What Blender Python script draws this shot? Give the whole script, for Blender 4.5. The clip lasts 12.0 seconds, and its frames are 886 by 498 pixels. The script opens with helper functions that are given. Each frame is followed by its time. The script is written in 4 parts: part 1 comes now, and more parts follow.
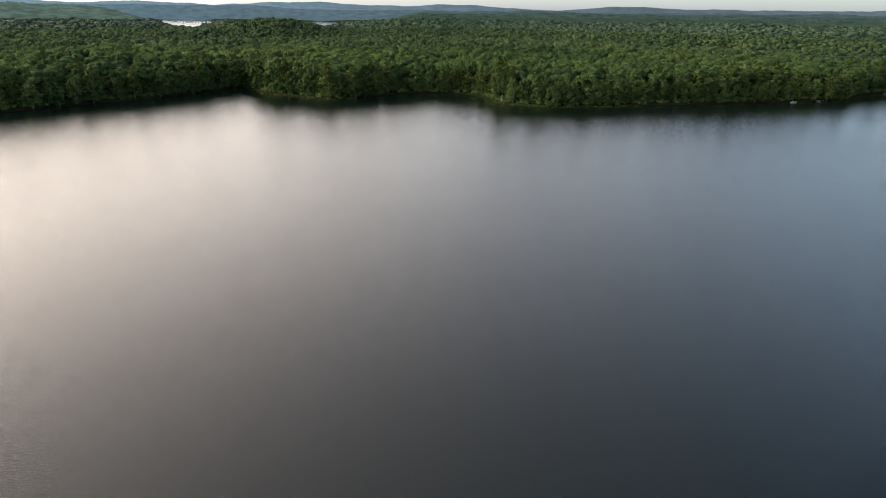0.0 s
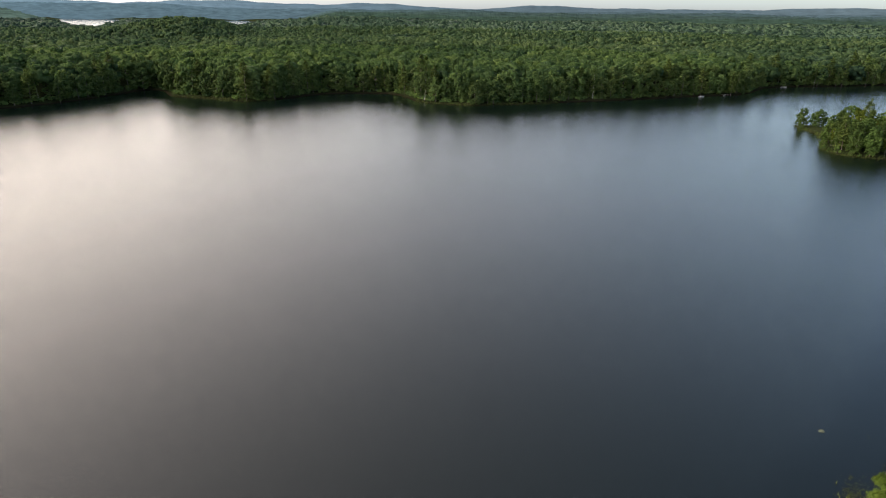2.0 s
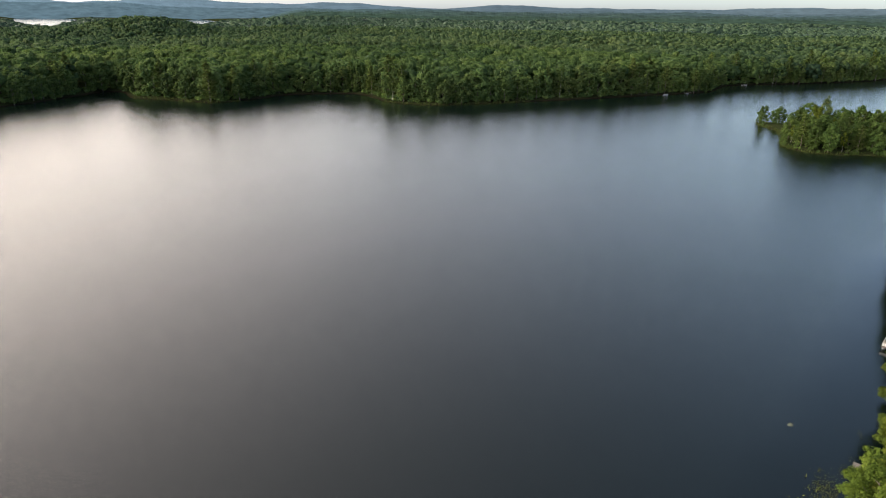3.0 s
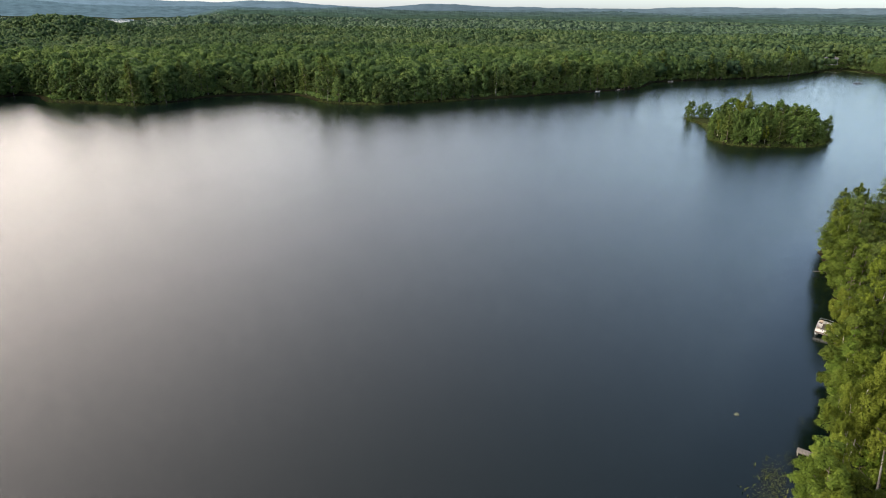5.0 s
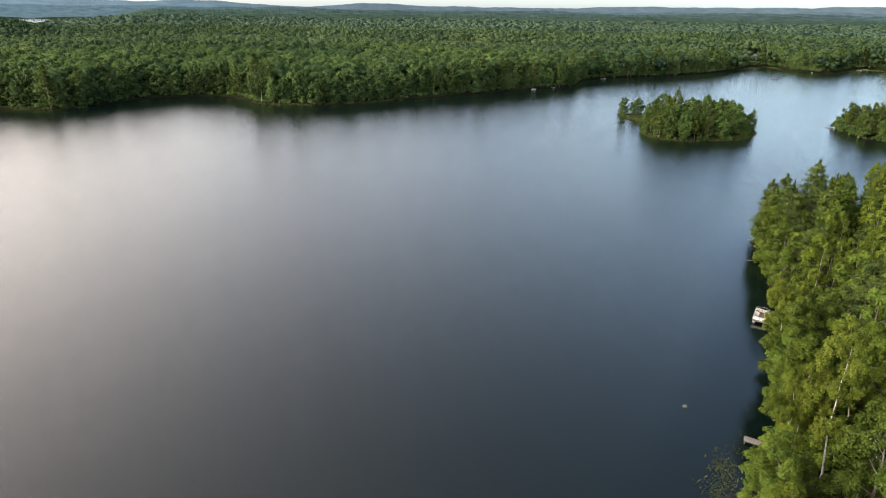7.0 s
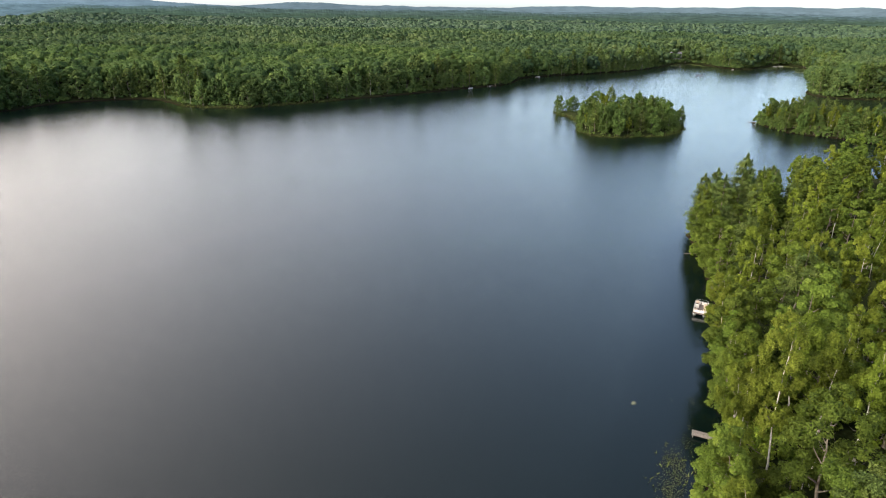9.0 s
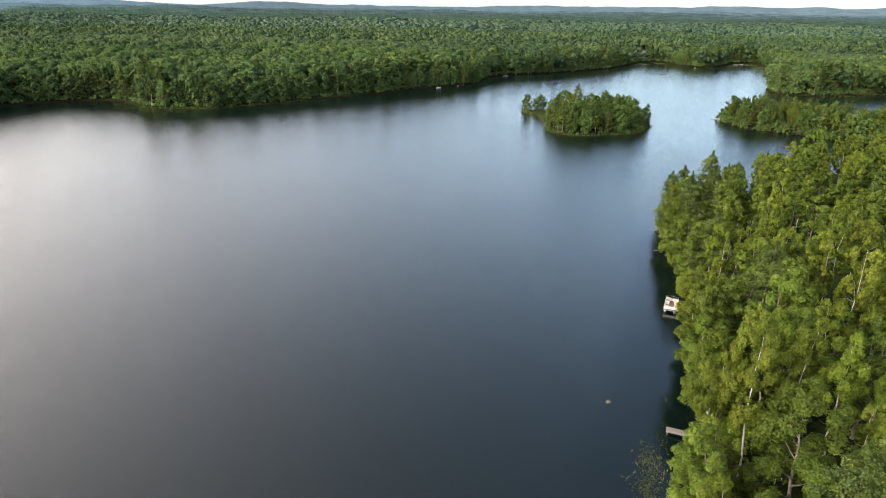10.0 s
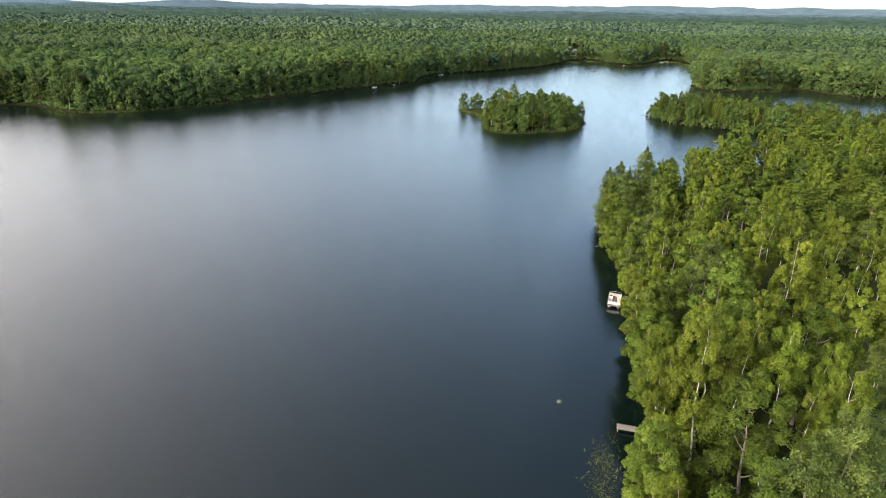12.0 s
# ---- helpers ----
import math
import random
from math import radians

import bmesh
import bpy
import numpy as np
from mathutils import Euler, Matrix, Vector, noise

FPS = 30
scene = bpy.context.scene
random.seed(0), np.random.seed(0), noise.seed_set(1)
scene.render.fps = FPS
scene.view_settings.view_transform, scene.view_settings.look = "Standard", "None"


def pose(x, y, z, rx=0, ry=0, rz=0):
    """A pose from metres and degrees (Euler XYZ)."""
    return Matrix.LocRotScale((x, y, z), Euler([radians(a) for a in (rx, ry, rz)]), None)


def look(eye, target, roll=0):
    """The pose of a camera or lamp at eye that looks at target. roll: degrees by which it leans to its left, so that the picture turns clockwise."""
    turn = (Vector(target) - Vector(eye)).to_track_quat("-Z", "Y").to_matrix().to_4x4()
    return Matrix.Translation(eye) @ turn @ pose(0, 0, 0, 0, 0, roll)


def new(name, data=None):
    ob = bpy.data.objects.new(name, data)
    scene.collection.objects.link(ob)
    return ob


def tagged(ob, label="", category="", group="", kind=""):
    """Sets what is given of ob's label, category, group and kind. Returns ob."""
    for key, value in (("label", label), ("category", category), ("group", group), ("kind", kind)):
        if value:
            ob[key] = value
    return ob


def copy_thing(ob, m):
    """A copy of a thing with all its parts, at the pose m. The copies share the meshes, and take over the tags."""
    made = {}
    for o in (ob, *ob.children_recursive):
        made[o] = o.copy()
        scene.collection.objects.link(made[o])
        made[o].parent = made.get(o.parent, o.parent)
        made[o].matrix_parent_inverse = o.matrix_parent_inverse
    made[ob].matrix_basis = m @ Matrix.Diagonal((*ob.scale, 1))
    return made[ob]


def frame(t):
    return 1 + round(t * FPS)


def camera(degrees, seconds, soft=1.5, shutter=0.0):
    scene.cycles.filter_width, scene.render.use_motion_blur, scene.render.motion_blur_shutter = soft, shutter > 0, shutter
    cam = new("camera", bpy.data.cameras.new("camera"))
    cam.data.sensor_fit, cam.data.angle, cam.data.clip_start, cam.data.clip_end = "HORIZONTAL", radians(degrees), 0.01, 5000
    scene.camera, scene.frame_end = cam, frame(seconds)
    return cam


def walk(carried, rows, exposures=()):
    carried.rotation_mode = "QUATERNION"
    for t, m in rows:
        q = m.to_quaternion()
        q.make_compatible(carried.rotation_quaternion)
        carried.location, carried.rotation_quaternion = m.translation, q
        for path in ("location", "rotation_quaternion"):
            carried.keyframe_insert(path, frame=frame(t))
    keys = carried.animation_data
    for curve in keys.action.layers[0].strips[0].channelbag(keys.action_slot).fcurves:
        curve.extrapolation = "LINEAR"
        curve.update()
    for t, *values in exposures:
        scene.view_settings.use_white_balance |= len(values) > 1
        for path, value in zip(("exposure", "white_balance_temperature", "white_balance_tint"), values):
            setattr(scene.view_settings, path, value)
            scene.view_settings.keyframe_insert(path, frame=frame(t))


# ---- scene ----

# ---------------------------------------------------------------- camera
cam = camera(71.9, 12.0, soft=1.05)
PATH = [
    (0, (0.00, 0.00, 46.00), (0.00, 93.44, 10.37), 0.81),
    (0.5, (0.03, 0.74, 45.92), (4.71, 94.06, 10.30), 0.78),
    (1, (0.01, 1.45, 45.88), (9.19, 94.44, 10.26), 0.78),
    (1.5, (0.02, 1.92, 45.86), (9.59, 94.86, 10.21), 0.79),
    (2, (-0.02, 2.55, 45.90), (11.48, 95.27, 10.24), 0.79),
    (2.5, (0.08, 3.07, 45.94), (14.11, 95.43, 10.28), 0.80),
    (3, (0.09, 3.62, 45.93), (16.33, 95.63, 10.26), 0.79),
    (5, (-0.04, 6.10, 45.77), (25.56, 95.93, 10.05), 0.81),
    (5.5, (-0.02, 6.66, 45.69), (27.84, 95.82, 10.00), 0.82),
    (6, (0.07, 7.22, 45.56), (30.15, 95.66, 9.88), 0.80),
    (6.5, (0.27, 7.78, 45.45), (32.53, 95.46, 9.77), 0.79),
    (7, (0.46, 8.39, 45.38), (34.88, 95.24, 9.71), 0.78),
    (9, (1.10, 10.56, 45.36), (44.12, 93.50, 9.71), 0.79),
    (9.5, (1.28, 11.04, 45.35), (46.40, 92.85, 9.69), 0.80),
    (10, (1.44, 11.56, 45.33), (48.65, 92.17, 9.65), 0.80),
    (10.5, (1.61, 12.09, 45.33), (50.87, 91.46, 9.64), 0.82),
    (11, (1.77, 12.58, 45.32), (53.05, 90.66, 9.63), 0.82),
    (11.5, (1.96, 13.01, 45.31), (55.21, 89.76, 9.61), 0.84),
    (12, (2.17, 13.48, 45.29), (57.38, 88.83, 9.59), 0.84),
]
EXPOSURES = [(0, 0.0), (3, 0.24), (6, 0.49), (9, 0.72), (12, 0.88)]
walk(cam, [(t, look(eye, target, roll)) for t, eye, target, roll in PATH], EXPOSURES)

# ---------------------------------------------------------------- world and sun
SUN_AZ, SUN_EL = -92.0, 31.0          # degrees, from +y towards +x
_a, _e = radians(SUN_AZ), radians(SUN_EL)
SUN_DIR = (math.sin(_a) * math.cos(_e), math.cos(_a) * math.cos(_e), math.sin(_e))
world = bpy.data.worlds.new("hazy_sky")
scene.world = world
world.use_nodes = True
wt = world.node_tree
wbg = wt.nodes["Background"]
sky = wt.nodes.new("ShaderNodeTexSky")
sky.sky_type = "NISHITA"
sky.sun_disc = False
sky.sun_elevation = _e
sky.sun_rotation = _a
sky.air_density, sky.dust_density, sky.ozone_density = 1.0, 0.2, 1.0


def sky_math(op, a, b):
    n = wt.nodes.new("ShaderNodeMath")
    n.operation = op
    for sock, v in zip(n.inputs, (a, b)):
        if isinstance(v, (int, float)):
            sock.default_value = v
        else:
            wt.links.new(v, sock)
    return n.outputs[0]


# a thin veil of high cloud over the blue: bright and warm on the sun's side, densest a little north of it
coords = wt.nodes.new("ShaderNodeTexCoord")
towards = wt.nodes.new("ShaderNodeVectorMath")
towards.operation = "DOT_PRODUCT"
wt.links.new(coords.outputs["Generated"], towards.inputs[0])
towards.inputs[1].default_value = (math.sin(radians(-80)) * math.cos(_e), math.cos(radians(-80)) * math.cos(_e), math.sin(_e))
halo = sky_math("POWER", sky_math("MULTIPLY", sky_math("ADD", towards.outputs["Value"], 1.0), 0.5), 4.0)
cloud = wt.nodes.new("ShaderNodeTexNoise")
cloud.inputs["Scale"].default_value, cloud.inputs["Detail"].default_value = 2.2, 4.0
stretch = wt.nodes.new("ShaderNodeMapping")
stretch.inputs["Scale"].default_value = (1, 1, 2.5)
wt.links.new(coords.outputs["Generated"], stretch.inputs["Vector"])
wt.links.new(stretch.outputs[0], cloud.inputs["Vector"])
uneven = sky_math("ADD", sky_math("MULTIPLY", cloud.outputs[0], 0.7), 0.65)
tone = wt.nodes.new("ShaderNodeMix")
tone.data_type = "RGBA"
tone.inputs[6].default_value, tone.inputs[7].default_value = (0.143, 0.188, 0.256, 1), (7.6, 5.95, 4.4, 1)
wt.links.new(halo, tone.inputs[0])
veil = wt.nodes.new("ShaderNodeVectorMath")
veil.operation = "SCALE"
wt.links.new(tone.outputs[2], veil.inputs[0])
rise = wt.nodes.new("ShaderNodeSeparateXYZ")
wt.links.new(coords.outputs["Generated"], rise.inputs[0])
thick = wt.nodes.new("ShaderNodeValToRGB")
for _ in range(2):
    thick.color_ramp.elements.new(0.5)
for el, (at, v) in zip(thick.color_ramp.elements, ((0.0, 0.38), (0.12, 0.61), (0.4, 0.208), (1.0, 0.06))):
    el.position, el.color = at, (v, v, v, 1)
wt.links.new(rise.outputs["Z"], thick.inputs[0])
wt.links.new(sky_math("MULTIPLY", uneven, sky_math("MULTIPLY", thick.outputs[0], 2.0)), veil.inputs["Scale"])
clear = wt.nodes.new("ShaderNodeVectorMath")
clear.operation = "SCALE"
clear.inputs["Scale"].default_value = 0.15
wt.links.new(sky.outputs[0], clear.inputs[0])
total = wt.nodes.new("ShaderNodeVectorMath")
total.operation = "ADD"
wt.links.new(veil.outputs[0], total.inputs[0])
wt.links.new(clear.outputs[0], total.inputs[1])
dim = wt.nodes.new("ShaderNodeValToRGB")
for el, (at, c) in zip(dim.color_ramp.elements, ((0.0, (0.22, 0.27, 0.4, 1)), (0.11, (1, 1, 1, 1)))):
    el.position, el.color = at, c
wt.links.new(rise.outputs["Z"], dim.inputs[0])
low_haze = wt.nodes.new("ShaderNodeVectorMath")
low_haze.operation = "MULTIPLY"
wt.links.new(total.outputs[0], low_haze.inputs[0])
wt.links.new(dim.outputs[0], low_haze.inputs[1])
wt.links.new(low_haze.outputs[0], wbg.inputs[0])
wbg.inputs[1].default_value = 1.2

sun = new("sun", bpy.data.lights.new("sun", "SUN"))
sun.data.energy, sun.data.angle, sun.data.color = 2.3, radians(3.0), (1.0, 0.9, 0.7)
sun.matrix_basis = look([500 * c for c in SUN_DIR], (0, 0, 0))


# ---------------------------------------------------------------- materials
def material(name, rough=0.8, metal=0.0):
    m = bpy.data.materials.new(name)
    m.use_nodes = True
    b = m.node_tree.nodes["Principled BSDF"]
    b.inputs["Roughness"].default_value, b.inputs["Metallic"].default_value = rough, metal
    return m, m.node_tree, b


def node(tree, kind, **values):
    n = tree.nodes.new(kind)
    for key, value in values.items():
        n.inputs[key.replace("_", " ")].default_value = value
    return n


def ramp(tree, source, *stops):
    n = tree.nodes.new("ShaderNodeValToRGB")
    while len(n.color_ramp.elements) < len(stops):
        n.color_ramp.elements.new(0.5)
    for el, (at, rgb) in zip(n.color_ramp.elements, stops):
        el.position, el.color = at, (*rgb, 1)
    tree.links.new(source, n.inputs[0])
    return n.outputs[0]


def mixed(tree, fac, a, b, how="MIX"):
    n = tree.nodes.new("ShaderNodeMix")
    n.data_type, n.blend_type = "RGBA", how
    for sock, value in ((n.inputs[0], fac), (n.inputs[6], a), (n.inputs[7], b)):
        if isinstance(value, (int, float)):
            sock.default_value = value
        elif isinstance(value, tuple):
            sock.default_value = (*value, 1)
        else:
            tree.links.new(value, sock)
    return n.outputs[2]


def speckled(name, colours, scale, rough=0.85, bump=0.0, fine=8.0, metal=0.0, stretch=(1, 1, 1)):
    """A surface of two noises, one coarse and one fine, run through a ramp of colours."""
    m, tree, b = material(name, rough, metal)
    co = tree.nodes.new("ShaderNodeTexCoord")
    mp = node(tree, "ShaderNodeMapping", Scale=stretch)
    tree.links.new(co.outputs["Object"], mp.inputs["Vector"])
    n1 = node(tree, "ShaderNodeTexNoise", Scale=scale, Detail=5.0)
    n2 = node(tree, "ShaderNodeTexNoise", Scale=scale * fine, Detail=4.0)
    for n in (n1, n2):
        tree.links.new(mp.outputs[0], n.inputs["Vector"])
    avg = mixed(tree, 0.4, n1.outputs[0], n2.outputs[0])
    k = len(colours) - 1
    tree.links.new(ramp(tree, avg, *[(0.33 + 0.34 * i / k, c) for i, c in enumerate(colours)]), b.inputs["Base Color"])
    if bump:
        bp = node(tree, "ShaderNodeBump", Strength=bump, Distance=0.05)
        tree.links.new(n2.outputs[0], bp.inputs["Height"])
        tree.links.new(bp.outputs[0], b.inputs["Normal"])
    return m


def foliage(name, dark, mid, light, clear=0.35, rough=0.7, grain=9.0, deep=1.0):
    """Leaves: colour by clump (attribute tint) and by plant, lit through from behind."""
    m, tree, b = material(name, rough)
    b.inputs["Specular IOR Level"].default_value = 0.1
    at = tree.nodes.new("ShaderNodeAttribute")
    at.attribute_name = "tint"
    oi = tree.nodes.new("ShaderNodeObjectInfo")
    col = ramp(tree, at.outputs["Fac"], (0.0, dark), (0.5, mid), (1.0, light))
    hue = tree.nodes.new("ShaderNodeHueSaturation")
    mr = tree.nodes.new("ShaderNodeMapRange")
    mr.inputs[3].default_value, mr.inputs[4].default_value = 0.495, 0.513
    tree.links.new(oi.outputs["Random"], mr.inputs[0])
    tree.links.new(mr.outputs[0], hue.inputs["Hue"])
    wn = tree.nodes.new("ShaderNodeTexWhiteNoise")
    wn.noise_dimensions = "1D"
    tree.links.new(oi.outputs["Random"], wn.inputs["W"])
    mv = tree.nodes.new("ShaderNodeMapRange")
    mv.inputs[3].default_value, mv.inputs[4].default_value = 0.74, 1.2
    tree.links.new(wn.outputs[0], mv.inputs[0])
    tree.links.new(mv.outputs[0], hue.inputs["Value"])
    tree.links.new(col, hue.inputs["Color"])
    co = tree.nodes.new("ShaderNodeTexCoord")
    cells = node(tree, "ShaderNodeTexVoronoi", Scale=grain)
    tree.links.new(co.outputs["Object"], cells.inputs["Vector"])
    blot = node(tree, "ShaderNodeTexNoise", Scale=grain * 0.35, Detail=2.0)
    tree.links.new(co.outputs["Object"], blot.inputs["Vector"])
    # each cell darkens to its edge, the shade between leaves put into colour
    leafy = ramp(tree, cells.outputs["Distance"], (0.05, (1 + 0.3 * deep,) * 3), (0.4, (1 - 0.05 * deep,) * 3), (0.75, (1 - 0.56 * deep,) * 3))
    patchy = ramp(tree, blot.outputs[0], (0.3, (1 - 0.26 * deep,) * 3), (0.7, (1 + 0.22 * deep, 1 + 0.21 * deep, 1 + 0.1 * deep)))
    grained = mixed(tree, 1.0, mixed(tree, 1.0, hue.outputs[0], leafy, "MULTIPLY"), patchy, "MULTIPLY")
    bp = node(tree, "ShaderNodeBump", Strength=0.5, Distance=0.4 / grain)
    bp.invert = True
    tree.links.new(cells.outputs["Distance"], bp.inputs["Height"])
    tree.links.new(bp.outputs[0], b.inputs["Normal"])
    tr = tree.nodes.new("ShaderNodeBsdfTranslucent")
    mix = node(tree, "ShaderNodeMixShader", Fac=clear)
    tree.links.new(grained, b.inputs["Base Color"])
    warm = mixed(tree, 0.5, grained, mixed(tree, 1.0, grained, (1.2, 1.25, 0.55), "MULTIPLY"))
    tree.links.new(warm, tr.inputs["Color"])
    tree.links.new(b.outputs[0], mix.inputs[1])
    tree.links.new(tr.outputs[0], mix.inputs[2])
    tree.links.new(mix.outputs[0], tree.nodes["Material Output"].inputs["Surface"])
    return m


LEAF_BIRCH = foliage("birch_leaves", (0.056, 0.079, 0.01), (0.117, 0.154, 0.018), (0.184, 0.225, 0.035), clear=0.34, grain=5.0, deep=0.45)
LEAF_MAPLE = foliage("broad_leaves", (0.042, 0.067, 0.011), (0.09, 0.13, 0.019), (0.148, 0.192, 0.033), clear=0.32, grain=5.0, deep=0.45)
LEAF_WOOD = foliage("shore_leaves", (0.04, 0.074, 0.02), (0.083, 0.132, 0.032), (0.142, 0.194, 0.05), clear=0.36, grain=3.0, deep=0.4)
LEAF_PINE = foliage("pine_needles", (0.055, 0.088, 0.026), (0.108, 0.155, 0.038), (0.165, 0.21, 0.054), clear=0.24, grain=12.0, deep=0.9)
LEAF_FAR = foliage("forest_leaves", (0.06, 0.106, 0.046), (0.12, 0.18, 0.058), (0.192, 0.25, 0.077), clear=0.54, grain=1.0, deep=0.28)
# the same forest leaves further off, haze of distance put into their bluer colour
LEAF_BACK_HAZE = foliage("hazed_forest_leaves", (0.043, 0.082, 0.043), (0.086, 0.136, 0.058), (0.14, 0.188, 0.074), clear=0.48, grain=1.0, deep=0.28)
LEAF_DISTANT_HAZE = foliage("distant_hazed_leaves", (0.03, 0.056, 0.037), (0.048, 0.083, 0.047), (0.07, 0.106, 0.057), clear=0.12, grain=0.4, deep=0.5)
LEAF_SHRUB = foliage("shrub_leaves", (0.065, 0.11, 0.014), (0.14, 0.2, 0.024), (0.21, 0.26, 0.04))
LEAF_LILY = foliage("lily_pads", (0.03, 0.04, 0.016), (0.055, 0.07, 0.026), (0.12, 0.125, 0.055), clear=0.1)
LEAF_PALE = foliage("drifting_leaves", (0.2, 0.22, 0.14), (0.3, 0.32, 0.22), (0.42, 0.43, 0.33), clear=0.1)
GRASS = foliage("marsh_grass", (0.06, 0.085, 0.02), (0.1, 0.135, 0.03), (0.16, 0.185, 0.06), clear=0.2)
BARK_WHITE = speckled("birch_bark", [(0.12, 0.105, 0.09), (0.36, 0.34, 0.3), (0.52, 0.49, 0.45)], 1.6, 0.8, 0.4, 6, 0, (1, 1, 2.5))
BARK_GREY = speckled("grey_bark", [(0.06, 0.05, 0.04), (0.13, 0.11, 0.09), (0.21, 0.18, 0.15)], 2.5, 0.9, 0.5, 6, 0, (1, 1, 0.4))
BARK_DEAD = speckled("bleached_wood", [(0.3, 0.27, 0.24), (0.5, 0.46, 0.42), (0.66, 0.62, 0.58)], 2.0, 0.85, 0.4, 5, 0, (1, 1, 0.3))


def ground_material():
    m, tree, b = material("forest_floor", 1.0)
    b.inputs["Specular IOR Level"].default_value = 0.0
    geo = tree.nodes.new("ShaderNodeNewGeometry")
    n1 = node(tree, "ShaderNodeTexNoise", Scale=0.06, Detail=6.0)
    n2 = node(tree, "ShaderNodeTexNoise", Scale=1.7, Detail=5.0)
    for n in (n1, n2):
        tree.links.new(geo.outputs["Position"], n.inputs["Vector"])
    floor = ramp(tree, mixed(tree, 0.5, n1.outputs[0], n2.outputs[0]), (0.34, (0.012, 0.016, 0.006)), (0.5, (0.021, 0.028, 0.011)), (0.66, (0.036, 0.038, 0.018)))
    sep = tree.nodes.new("ShaderNodeSeparateXYZ")
    tree.links.new(geo.outputs["Position"], sep.inputs[0])
    band = tree.nodes.new("ShaderNodeMapRange")
    for i, v in enumerate((0.1, 0.5, 1.0, 0.0)):
        band.inputs[i + 1].default_value = v
    tree.links.new(sep.outputs["Z"], band.inputs[0])
    bank = ramp(tree, n2.outputs[0], (0.35, (0.011, 0.009, 0.006)), (0.65, (0.026, 0.019, 0.013)))
    tree.links.new(mixed(tree, band.outputs[0], floor, bank), b.inputs["Base Color"])
    bp = node(tree, "ShaderNodeBump", Strength=0.6, Distance=0.15)
    tree.links.new(n2.outputs[0], bp.inputs["Height"])
    tree.links.new(bp.outputs[0], b.inputs["Normal"])
    return m


def water_material():
    m, tree, b = material("lake_water", 0.1)
    b.inputs["IOR"].default_value = 1.37
    geo = tree.nodes.new("ShaderNodeNewGeometry")
    big = node(tree, "ShaderNodeTexNoise", Scale=0.012, Detail=4.0)
    tree.links.new(geo.outputs["Position"], big.inputs["Vector"])
    tree.links.new(ramp(tree, big.outputs[0], (0.35, (0.0013, 0.0043, 0.004)), (0.65, (0.0016, 0.0053, 0.005))), b.inputs["Base Color"])
    rr = tree.nodes.new("ShaderNodeMapRange")
    for i, v in enumerate((0.35, 0.65, 0.112, 0.13)):
        rr.inputs[i + 1].default_value = v
    tree.links.new(big.outputs[0], rr.inputs[0])
    at = tree.nodes.new("ShaderNodeAttribute")
    at.attribute_name = "tint"
    lee = ramp(tree, at.outputs["Fac"], (0.12, (0.18, 0.18, 0.18)), (0.85, (1, 1, 1)))
    rough = tree.nodes.new("ShaderNodeMath")
    rough.operation = "MULTIPLY"
    tree.links.new(rr.outputs[0], rough.inputs[0])
    tree.links.new(lee, rough.inputs[1])
    tree.links.new(rough.outputs[0], b.inputs["Roughness"])
    turn = node(tree, "ShaderNodeMapping", Rotation=(0, 0, radians(25)), Scale=(0.36, 1.0, 1.0))
    tree.links.new(geo.outputs["Position"], turn.inputs["Vector"])
    w1 = node(tree, "ShaderNodeTexNoise", Scale=5.0, Detail=3.0)
    w2 = node(tree, "ShaderNodeTexNoise", Scale=12.0, Detail=2.0)
    for w in (w1, w2):
        tree.links.new(turn.outputs[0], w.inputs["Vector"])
    h = mixed(tree, 0.5, w1.outputs[0], w2.outputs[0])
    bp = node(tree, "ShaderNodeBump", Strength=0.7, Distance=0.05)
    tree.links.new(lee, bp.inputs["Strength"])
    tree.links.new(h, bp.inputs["Height"])
    tree.links.new(bp.outputs[0], b.inputs["Normal"])
    return m


GROUND, WATER = ground_material(), water_material()


# ---------------------------------------------------------------- mesh helpers
def mesh_from(name, verts, faces, mat, tint=None, smooth=False, second=None, split=0):
    """One mesh from arrays of points and equal-sided faces."""
    verts, faces = np.asarray(verts, np.float32), np.asarray(faces, np.int32)
    me = bpy.data.meshes.new(name)
    n, k = faces.shape
    me.vertices.add(len(verts))
    me.vertices.foreach_set("co", verts.ravel())
    me.loops.add(n * k)
    me.loops.foreach_set("vertex_index", faces.ravel())
    me.polygons.add(n)
    me.polygons.foreach_set("loop_start", np.arange(0, n * k, k, dtype=np.int32))
    if smooth:
        me.polygons.foreach_set("use_smooth", np.ones(n, bool))
    if tint is not None:
        at = me.attributes.new("tint", "FLOAT", "POINT")
        at.data.foreach_set("value", np.asarray(tint, np.float32))
    me.update(calc_edges=True)
    me.materials.append(mat)
    if second:
        me.materials.append(second)
        me.polygons.foreach_set("material_index", (np.arange(n) >= split).astype(np.int32))
    return me


def under(name, data, parent, label=""):
    ob = new(name, data)
    ob.parent = parent
    return tagged(ob, label) if label else ob


def part(name, bm, mat, parent, label=""):
    me = bpy.data.meshes.new(name)
    bm.to_mesh(me)
    bm.free()
    me.materials.append(mat)
    return under(name, me, parent, label)


def unit(v):
    return v / np.maximum(np.linalg.norm(v, axis=-1, keepdims=True), 1e-9)


